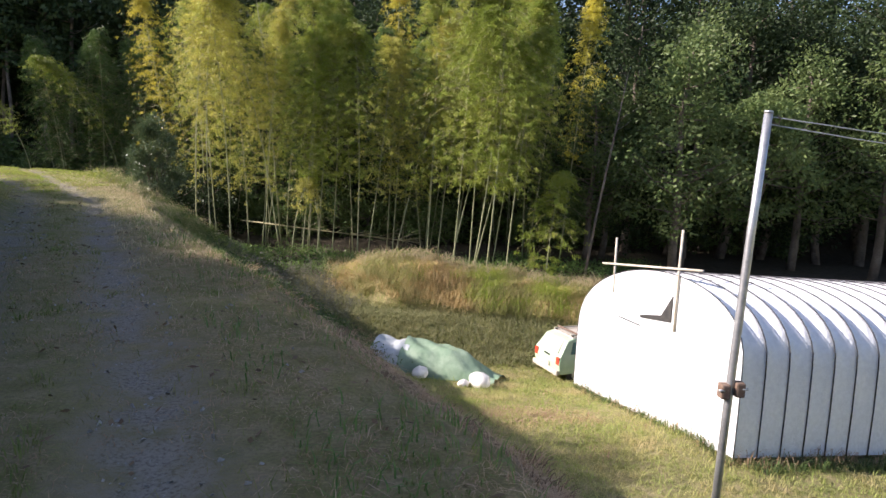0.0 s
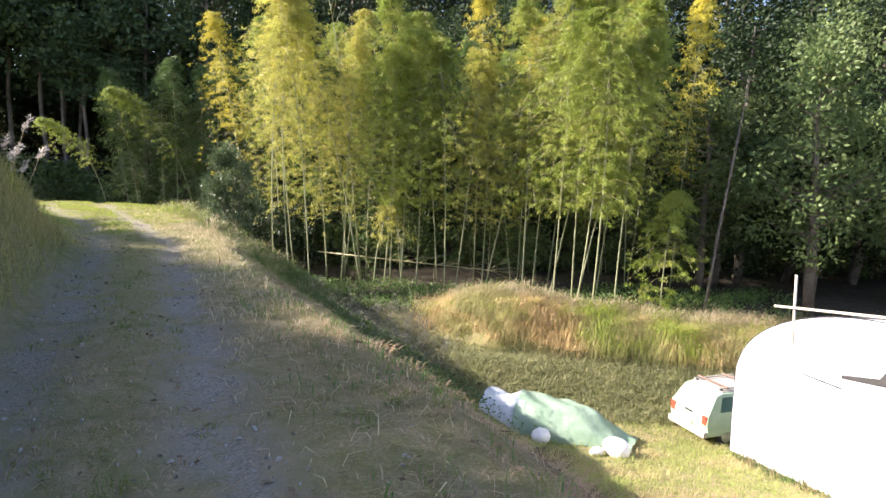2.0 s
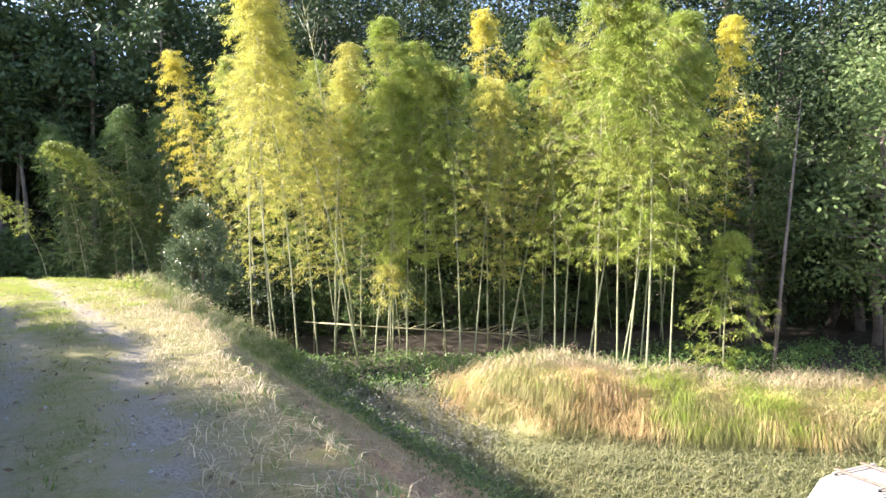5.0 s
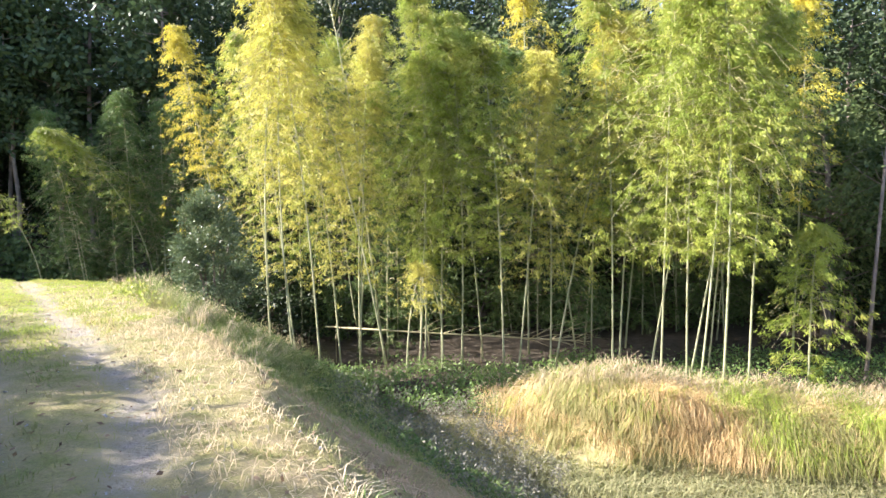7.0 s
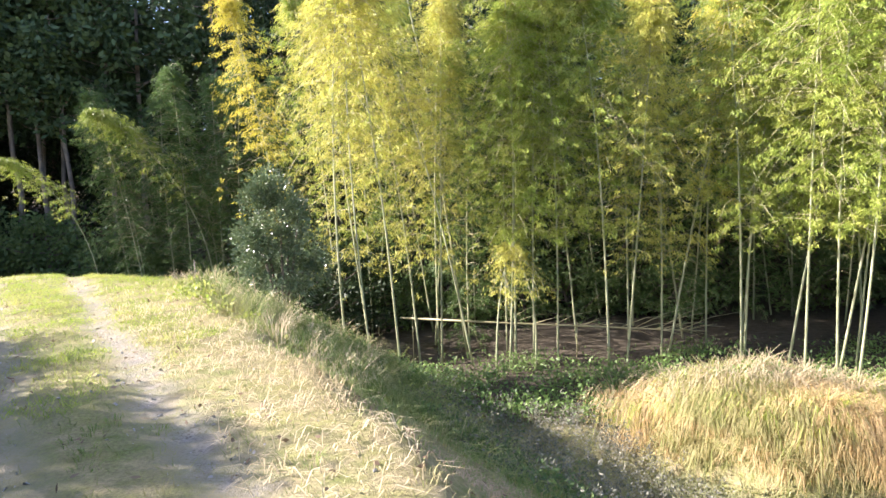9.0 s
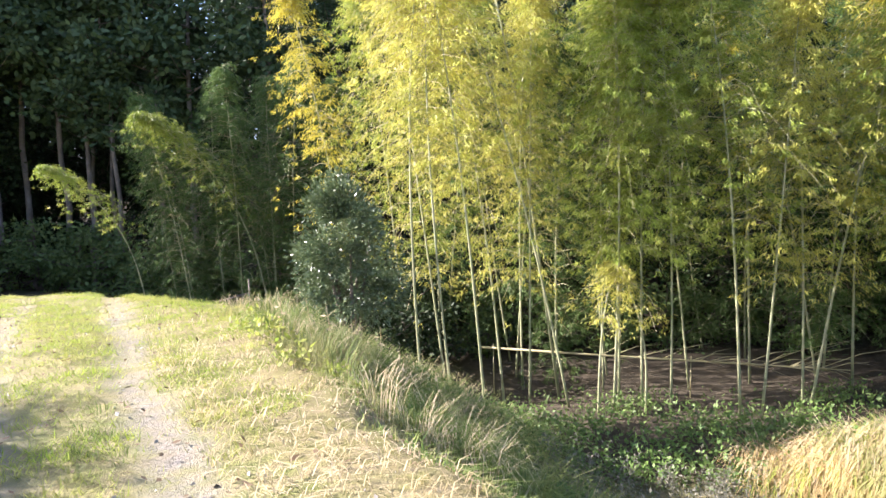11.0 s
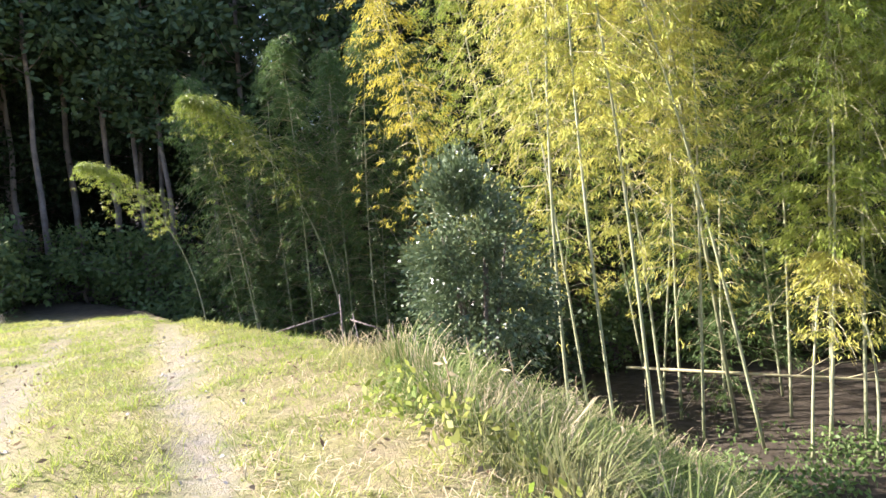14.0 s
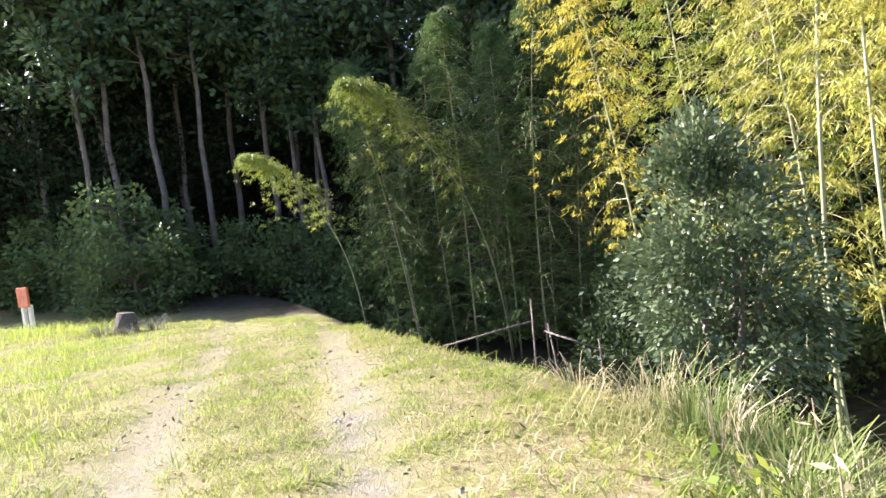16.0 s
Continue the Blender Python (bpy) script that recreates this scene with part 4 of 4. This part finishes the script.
stuff("meadow_grass", blades(p, r.uniform(0.03, 0.10, len(p)), r.uniform(0.005, 0.011, len(p)), 0.9, r, short=True), M_BRIGHT, "sunlit yellow-green grass at the top of the track")
p = scatter(170000, -12, 2.0, 0.3, 19, lambda x, y, s, d: (d > -1.5) * (d < 1.8) * np.clip(0.4 + 0.7 * wave(x, y, 2.6, 4) + 0.4 * wave(x, y, 6.1, 2), 0, 1) * (1 - 0.6 * np.exp(-((d - rut_right(s)) / 0.2) ** 2)) * (1 - smooth(s, 8, 11)), r)
stuff("track_straw", blades(p, r.uniform(0.02, 0.055, len(p)), r.uniform(0.003, 0.006, len(p)), 1.2, r, 0.9), M_BROWN, "dry brown clippings lying on the track")
p = scatter(4200, -12, 2.5, 0.5, 19, lambda x, y, s, d: np.clip(np.exp(-((d + 0.3) / 0.3) ** 2) * np.clip(wave(x, y, 1.6, 2) + 0.2, 0, 1) + 0.8 * (d > 0.75) * (d < 2.2) * np.clip(wave(x, y, 1.9, 5), 0, 1), 0, 1), r)
TUFTS = p
p = scatter(16000, -16, 2.5, 0.5, 24, lambda x, y, s, d: (d > -2.2) * (d < 3.5) * np.clip(0.35 + 0.6 * wave(x, y, 2.2, 6), 0.03, 1), r)
stuff("track_litter", leaves(p + [0, 0, 0.03], r.normal(size=(len(p), 3)) * [1, 1, 0.25], r.uniform(0.03, 0.08, len(p)), r.uniform(0.015, 0.035, len(p)), r, 0.5), M_LITTER, "fallen brown leaves scattered on the track", "leaf litter")
# straw clippings on the edge and slope
p = scatter(170000, -13, 3.5, -1, 24, lambda x, y, s, d: (d > 0.8 + 0.6 * smooth(s, 7, 10)) * (d < 6.0) * np.clip(0.25 + 0.4 * wave(x, y, 1.3, 2) + 0.6 * smooth(d, 1.5, 2.3), 0, 1) * (1 - smooth(s, 16, 20)), r)
c = scatter(2600, -10, 4, -1, 17, lambda x, y, s, d: (d > edge_of(s) + 0.3) * (d < 5.5) * np.clip(0.3 + 0.8 * wave(x, y, 2.4, 3), 0.02, 1) * (1 - smooth(s, 13, 17)), r)
dull = r.uniform(0, 1, len(c)) < 0.4
stuff("slope_thatch", tussocks(c[~dull], 44, 0.10, 0.006, r, 0.17, (0.8, 0.45), 0.7), M_BROWN, "matted brown clumps of cut grass on the slope")
stuff("slope_litter", tussocks(c[dull], 44, 0.09, 0.007, r, 0.2, (0.8, 0.45), 0.8), M_LITTER, "dark rotting clumps of cut grass on the slope")
stuff("slope_straw", blades(p, r.uniform(0.03, 0.09, len(p)), r.uniform(0.004, 0.008, len(p)), 1.5, r, 0.9), M_BROWN, "withered brown cut grass on the embankment slope")
p = scatter(30000, -29, -13.5, 17, 27.5, lambda x, y, s, d: (d < -2.0) * (s > 23) * np.clip(0.25 + 0.4 * smooth(-d, 2, 3.5) + 0.6 * wave(x, y, 1.1, 4) + 0.3 * wave(x, y, 3.9, 1), 0, 1) * (y < 26.5), r)
stuff("clearing_grass", blades(p, r.uniform(0.08, 0.2, len(p)) + 0.14 * smooth(p[:, 1], 24.6, 25.8) * (p[:, 0] < -20.9), r.uniform(0.006, 0.012, len(p)), 0.8, r, 0.7), M_BRIGHT, "ankle-high bright grass beside the top of the track")
p = scatter(110000, -13, 2, 1, 22, lambda x, y, s, d: (d > 0.4) * (d < edge_of(s) + 0.15) * smooth(s, 5, 11) * (1 - 0.7 * smooth(s, 21, 24)) * np.clip(0.55 + 0.5 * wave(x, y, 2.9, 7), 0.1, 1), r)
stuff("edge_straw", blades(p, r.uniform(0.04, 0.13, len(p)), r.uniform(0.005, 0.010, len(p)), 1.2, r, 0.8), M_STRAW, "pale dry grass along the track edge")
p = scatter(30000, -7, 3, -1, 13, lambda x, y, s, d: (d > 0.8) * (d < 2.1) * np.clip(wave(x, y, 1.7, 5) + 0.3, 0, 1), r)
stuff("slope_green", blades(p, r.uniform(0.05, 0.14, len(p)), r.uniform(0.006, 0.012, len(p)), 0.7, r), M_WEED, "low green weeds on the embankment shoulder")
# field turf
p = scatter(120000, -3, 10, 6, 22, lambda x, y, s, d: (d > 5.2) * (0.6 + 0.4 * wave(x, y, 1.1, 1)), r)
stuff("field_grass", blades(p, r.uniform(0.05, 0.15, len(p)), r.uniform(0.008, 0.016, len(p)), 0.9, r), M_TURF, "short yellow-green field grass")
p = scatter(26000, -3.5, 10, 18.2, 22.4, lambda x, y, s, d: (d > 6) * (y < reed_foot(x) + 0.3) * 0.9, r)
stuff("field_weeds", blades(p, r.uniform(0.12, 0.3, len(p)), r.uniform(0.015, 0.03, len(p)), 1.0, r), M_FIELDWEED, "knee-high withered weeds below the reed bank")
# reed bank
def on_mound(x, y):
    foot = reed_foot(x)
    return (y > foot + 0.45) * (y < 24.9) * (x > -3.9)


def combed(p, each, tall, wide, rr, comb):
    return tussocks(p, each, tall, wide, rr, 0.22, (-0.2, -0.55), comb)


p = scatter(5200, -4.2, 14, 20.2, 24.9, lambda x, y, s, d: 0.85 * on_mound(x, y) * (1 - 0.5 * smooth(x, 6, 9)), r)
zone = np.sin(p[:, 0] * 1.7 + 1.1 + 0.6 * np.sin(p[:, 1] * 2)) + 0.5 * smooth(p[:, 0], -3.5, 0.5) * (1 - smooth(p[:, 0], 0.5, 1.5)) + r.normal(0, 0.5, len(p))
high = smooth(p[:, 1], 22.8, 24.2)
hem = (zone < 0.35) & (r.uniform(0, 1, len(p)) < 0.85)
stuff("reed_bank", combed(p[hem], 44, 0.52, 0.013, r, 0.6), M_REED, "tall arching tan and green reed grass on a bank", "reeds")
stuff("reed_russet", combed(p[~hem & (zone < 1.7)], 44, 0.5, 0.012, r, 0.65), M_RUSSET, "withered russet reeds on the bank", "reeds")
crown = high > 0.5
stuff("reed_straw", tussocks(p[crown & (r.uniform(0, 1, len(p)) < 0.3)], 30, 0.62, 0.011, r, 0.2, (-0.1, -0.3), 0.2), M_STRAW, "tall dry straw-coloured reeds on the bank", "reeds")
p = scatter(1500, -4.0, 9, 20.2, 24.6, lambda x, y, s, d: on_mound(x, y) * (np.exp(-((x - 1.6) / 0.55) ** 2) + 0.8 * np.exp(-((x - 3.9) / 0.6) ** 2) + 0.6 * np.exp(-((x + 1.9) / 0.7) ** 2 - ((y - 24.1) / 0.5) ** 2) + 0.05), r)
stuff("reed_green", combed(p, 44, 0.6, 0.014, r, 0.5), M_BRIGHT, "fresh green tufts among the reeds", "reeds")
# verge and ditch growth
p = scatter(150000, -16, -2, 11, 28, lambda x, y, s, d: (d > edge_of(s) + 0.1 - 0.5 * smooth(s, 22, 25)) * (d < 6.2) * (0.12 + 0.88 * smooth(s, 16.5, 19)) * smooth(s, 12, 15) * (1 - 0.9 * smooth(s, 26.5, 28)) * (0.6 + 0.4 * wave(x, y, 1.5, 3)), r)
half = r.uniform(0, 1, len(p)) < 0.8 + 0.25 * wave(p[:, 0], p[:, 1], 1.2, 6)
way, off, _ = road_coords(p[:, 0], p[:, 1])
tall = (0.28 + 0.72 * smooth(way, 16, 22)) * (0.45 + 0.55 * smooth(off - edge_of(way), 0.1, 1.0) + 0.35 * wave(p[:, 0], p[:, 1], 1.9, 4)) * (1 - 0.8 * smooth(way, 24.4, 26.0))
tall = np.clip(tall, 0.12, 1.2)
stuff("verge_grass", blades(p[half], tall[half] * r.uniform(0.2, 0.5, half.sum()), r.uniform(0.006, 0.013, half.sum()), 0.9, r, 0.9), M_VERGE, "long green verge grass")
stuff("verge_straw", blades(p[~half], 0.8 * tall[~half] * r.uniform(0.2, 0.5, (~half).sum()), r.uniform(0.006, 0.012, (~half).sum()), 0.7, r, 0.8), M_REED, "long straw-coloured verge grass")
# ditch weeds take the darkened leaf in place of real shade
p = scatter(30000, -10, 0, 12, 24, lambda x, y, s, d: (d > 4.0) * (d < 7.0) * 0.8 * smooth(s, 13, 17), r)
stuff("ditch_weeds", leaves(p + np.stack([0 * p[:, 0], 0 * p[:, 0], r.uniform(0.05, 0.45, len(p))], 1), r.normal(size=(len(p), 3)) + [0, 0, 0.3], r.uniform(0.05, 0.11, len(p)), r.uniform(0.025, 0.05, len(p)), r), M_WEEDSHADE, "leafy weeds tinted dark for the shade in the ditch", "weeds")
p = scatter(42000, -9, 9, 23.9, 28.5, lambda x, y, s, d: (d > 5) * np.clip(0.9 - (y - 24) / 5 + 0.5 * wave(x, y, 1.4, 3), 0.05, 1), r)
stuff("grove_weeds", leaves(p + np.stack([0 * p[:, 0], 0 * p[:, 0], r.uniform(0.03, 0.4, len(p))], 1), r.normal(size=(len(p), 3)) + [0, 0, 0.3], r.uniform(0.06, 0.14, len(p)), r.uniform(0.03, 0.06, len(p)), r), M_WEED, "low leafy weeds at the foot of the bamboo", "weeds")
p = scatter(2600, -7.5, -2.6, 16.5, 24.0, lambda x, y, s, d: (d > 4.2) * (d < 8.8) * (0.2 + 0.35 * np.exp(-((x + 4.9) / 1.4) ** 2 - ((y - 22.6) / 1.5) ** 2)), r)
each = 34
c = np.repeat(p, each, 0)
q = r.uniform(0, 1, len(c))
tipv = np.repeat(np.stack([r.normal(0, 0.18, len(p)), r.normal(0, 0.18, len(p)), r.uniform(0.35, 0.8, len(p))], 1), each, 0)
stuff("withered_weeds", leaves(c + tipv * q[:, None] + r.normal(0, 0.035, (len(c), 3)), r.normal(size=(len(c), 3)) + [0, 0, 0.4], r.uniform(0.03, 0.08, len(c)), r.uniform(0.012, 0.03, len(c)), r), M_GREYWEED, "grey withered weeds with seed heads in the ditch", "weeds")
# left bank
p = scatter(150000, -16, 0, 0, 18, lambda x, y, s, d: (d < -1.2) * (d > -5.5) * (1 - smooth(s, 15, 18)) * smooth(-d, 1.15, 1.5), r)
stuff("bank_grass", blades(p, r.uniform(0.15, 0.4, len(p)) + 0.35 * smooth(-road_coords(p[:, 0], p[:, 1])[1], 1.9, 2.4), r.uniform(0.006, 0.013, len(p)), 0.8, r, 0.9), M_REED, "long tan and green grass on the roadside bank")
# gravel
p = scatter(150000, -17, 1.5, 0.5, 25, lambda x, y, s, d: np.clip(0.06 * (d > -1.3) * (d < 1.3) + np.exp(-((d - rut_right(s)) / 0.22) ** 2) + np.exp(-((d - rut_left(s)) / 0.24) ** 2), 0, 1) * np.clip(0.5 + 0.6 * wave(x, y, 2.7, 1), 0.05, 1) * (1 - 0.6 * smooth(s, 11, 16)), r)
n = len(p)
g = (0.006 + 0.02 * r.uniform(0, 1, n) ** 3)[:, None]
dirs = unit(r.normal(size=(n, 3, 3)))
a0, b0, c0 = dirs[:, 0] * g, dirs[:, 1] * g, np.array([0, 0, 1.0]) * g * 0.7
pc = p + [0, 0, 0.012]
gq = np.concatenate([np.stack([pc + a0, pc + b0, pc + c0, pc - b0], 1), np.stack([pc - a0, pc - b0, pc + c0, pc + b0], 1)], 1)
stuff("gravel", gq, M_GRAVEL, "loose pale gravel in the wheel ruts", "gravel")

# ---- fallen canes and small things ----
log = thing("fallen_bamboo", "fallen pale bamboo lying across the grove floor", "bamboo cane")
CANE = np.array([(-8.9, 29.15, -1.78), (-6.0, 28.9, -2.0), (-2.6, 28.7, -2.25), (-0.6, 28.6, -2.4)])
part("cane", bar("cane", CANE, [0.03, 0.028, 0.024, 0.012], M_TWIG), M_TWIG, log)
heap_r = np.random.default_rng(9)
for i in range(30):
    q = 1.0 + 1.9 * heap_r.uniform()
    a = CANE[int(q)] + (CANE[int(q) + 1] - CANE[int(q)]) * (q - int(q))
    L, up, aside = heap_r.uniform(0.7, 1.7), heap_r.normal(0.1, 0.3), heap_r.normal(0, 0.4)
    b = a + L * np.array([0.9, aside, up])
    b[2] = max(b[2], on(b[0], b[1]) + 0.04)
    m = (a + b) / 2 + [0, 0, 0.06 * L]
    part("branch", bar("branch", [a, m, b], [0.010, 0.008, 0.003], M_TWIG, 5), M_TWIG, log)
for x in (-8.6, -4.0):
    c = CANE[0] + (CANE[1] - CANE[0]) * (x + 8.9) / 2.9 if x < -6 else CANE[1] + (CANE[2] - CANE[1]) * (x + 6) / 3.4
    part("prop", bar("prop", [(x, c[1] + 0.05, on(x, c[1], 0.1)), (x + 0.05, c[1], c[2] + 0.1)], [0.013, 0.011], M_TWIG, 6), M_TWIG, log, "short broken stub under the cane")
for x0, z0, x1, z1 in ((-15.3, -0.30, -13.33, 0.16), (-13.2, 0.02, -12.5, -0.24), (-13.38, None, -13.35, 0.44), (-13.02, None, -13.16, 0.12), (-12.5, None, -12.52, -0.1)):
    z0 = on(x0, 26.0, 0.1) if z0 is None else z0
    tagged(part("stake", bar("stake", [(x0, 26.0, z0), (x1, 26.02, z1)], 0.013, M_PINEBARK, 7), M_PINEBARK, None), "weathered bamboo stake by the track edge", "stake", "stakes at the track edge")
for i in range(7):
    x, y = -9.4 - 0.22 * i + heap_r.uniform(-0.2, 0.2), 12.6 + 0.3 * i
    s, d, _ = road_coords(np.array([x]), np.array([y]))
    pl = thing("pampas_grass", "dry pampas plume on the roadside bank", "pampas grass", "pampas plumes")
    z = on(x, y)
    tip = np.array([x + heap_r.uniform(-0.1, 0.5), y + heap_r.uniform(-0.2, 0.3), z + heap_r.uniform(1.1, 1.6)])
    part("stalk", bar("stalk", [(x, y, z), (x + 0.05, y, z + 0.6), tip], [0.006, 0.005, 0.003], M_STRAW, 5), M_STRAW, pl)
    c = np.repeat(tip[None], 60, 0) + heap_r.normal(0, 0.02, (60, 3)) + np.linspace(-0.12, 0.1, 60)[:, None] * np.array([0.6, 0.1, 0.9])
    part("plume", quads("plume", leaves(c, heap_r.normal(size=(60, 3)) * 0.5 + [0.7, 0, 0.5], 0.1, 0.012, heap_r), M_PLUME), M_PLUME, pl)
sx, sy = -24.6, 26.6
sign = thing("red_marker", "small faded red board on a white post in the grass", "marker")
part("board", box_bm((0.34, 0.05, 0.42), (sx, sy, on(sx, sy) + 0.75), 0.012), M_SIGN, sign)
part("post", box_bm((0.09, 0.07, 0.62), (sx - 0.1, sy + 0.04, on(sx, sy) + 0.27), 0.01), M_BAG, sign)
part("post", box_bm((0.09, 0.07, 0.62), (sx + 0.12, sy + 0.04, on(sx, sy) + 0.27), 0.01), M_BAG, sign)

stuff("track_tufts", tussocks(TUFTS, 22, 0.065, 0.006, r, 0.09), M_VERGE, "low green tufts between the wheel ruts")
# long clumps in the verge, weeds at the greenhouse foot, withered patches in the field
p = scatter(1500, -14, -6, 18, 26, lambda x, y, s, d: (d > edge_of(s) + 0.2) * (d < 5.2) * smooth(s, 18.5, 21) * (1 - smooth(s, 24.5, 26.0)), r)
pick = r.uniform(0, 1, len(p))
stuff("verge_clumps", tussocks(p[pick < 0.74], 44, 0.42, 0.0075, r, 0.2), M_VERGE, "thick green clumps of verge grass")
stuff("verge_dry_clumps", tussocks(p[pick >= 0.74], 40, 0.44, 0.0055, r, 0.2), M_STRAW, "thick straw-coloured clumps of verge grass")
p = scatter(9000, -13.5, -8.5, 18.5, 23.5, lambda x, y, s, d: (d > 1.3) * (d < 3.0) * (1 - smooth(s, 22.5, 24)) * np.clip(0.3 + wave(x, y, 1.9, 9), 0, 1), r)
stuff("verge_weeds", leaves(p + np.stack([0 * p[:, 0], 0 * p[:, 0], r.uniform(0.03, 0.28, len(p))], 1), r.normal(size=(len(p), 3)) + [0, 0, 0.4], r.uniform(0.05, 0.10, len(p)), r.uniform(0.025, 0.05, len(p)), r), M_BRIGHT, "bright leafy weeds at the track edge", "weeds")
foot = np.array([gh_place(-0.12 - 0.12 * (i % 3), 0.2 + 0.11 * i, 0.0) for i in range(90)] + [gh_place(0.25 * i, -0.1, 0.0) for i in range(24)])
foot[:, 2] = height(foot[:, 0], foot[:, 1])
stuff("greenhouse_weeds", tussocks(foot, 26, 0.2, 0.012, r, 0.1), M_WEEDSHADE, "weeds in the shade-darkened tint along the foot of the greenhouse", "weeds")
stuff("greenhouse_straw", tussocks(foot[::3], 26, 0.28, 0.008, r, 0.12), M_BROWN, "dry straw along the foot of the greenhouse")
p = np.concatenate([scatter(5200, 0.4, 3.6, 11.4, 13.8, lambda x, y, s, d: np.exp(-((x - 2.0) / 0.8) ** 2 - ((y - 12.5) / 0.6) ** 2), r),
                    scatter(9000, -1, 4.5, 9, 15.5, lambda x, y, s, d: (d > 5.6) * np.clip(wave(x, y, 2.3, 8) - 0.45, 0, 1), r)])
stuff("field_withered", blades(p, r.uniform(0.05, 0.14, len(p)), r.uniform(0.008, 0.016, len(p)), 1.6, r, 0.9), M_BROWN, "withered brown patches in the field grass")

# dry stalks standing in the verge
for i in range(9):
    x, y = -10.6 + 0.3 * i + heap_r.uniform(-0.25, 0.25), 21.6 + heap_r.uniform(-0.9, 0.9)
    z, hh = on(x, y), heap_r.uniform(0.45, 0.95)
    st = thing("withered_stalk", "brown withered weed stalk with curled leaves in the verge", "weed", "withered stalks")
    st.matrix_basis = Matrix.Translation((x, y, z)) @ Matrix.Rotation(heap_r.uniform(-0.2, 0.2), 4, 'Y')
    part("stem", bar("stem", [(0, 0, -0.05), (0.02, 0.01, hh * 0.5), (0.05, 0, hh)], [0.008, 0.006, 0.003], M_BROWN, 5), M_BROWN, st)
    for j in range(6):
        a, q = j * 2.3, 0.35 + 0.11 * j
        lc = np.array([[0.03 * q, 0, hh * q]])
        part("leaf", quads("leaf", leaves(lc, np.array([[math.cos(a), math.sin(a), 0.25 - 0.9 * (j % 2)]]), 0.10, 0.035, heap_r), M_STRAW), M_STRAW, st)

# old stump with dry grass at the edge of the clearing
bx, by = -20.6, 25.75
stump = thing("tree_stump", "low weathered stump overgrown with dry grass", "stump", place=Matrix.Translation((bx, by, on(bx, by))))
part("wood", bar("wood", [(0, 0, -0.1), (0.03, 0, 0.15), (0.05, 0.02, 0.34)], [0.24, 0.18, 0.15], M_BARK, 12), M_BARK, stump)
part("dry_grass", quads("dry_grass", tussocks(np.array([[0.35, -0.2, 0.0], [-0.3, -0.25, 0.0], [0.6, 0.1, 0.0]]), 60, 0.34, 0.012, r), M_GREYWEED), M_GREYWEED, stump)
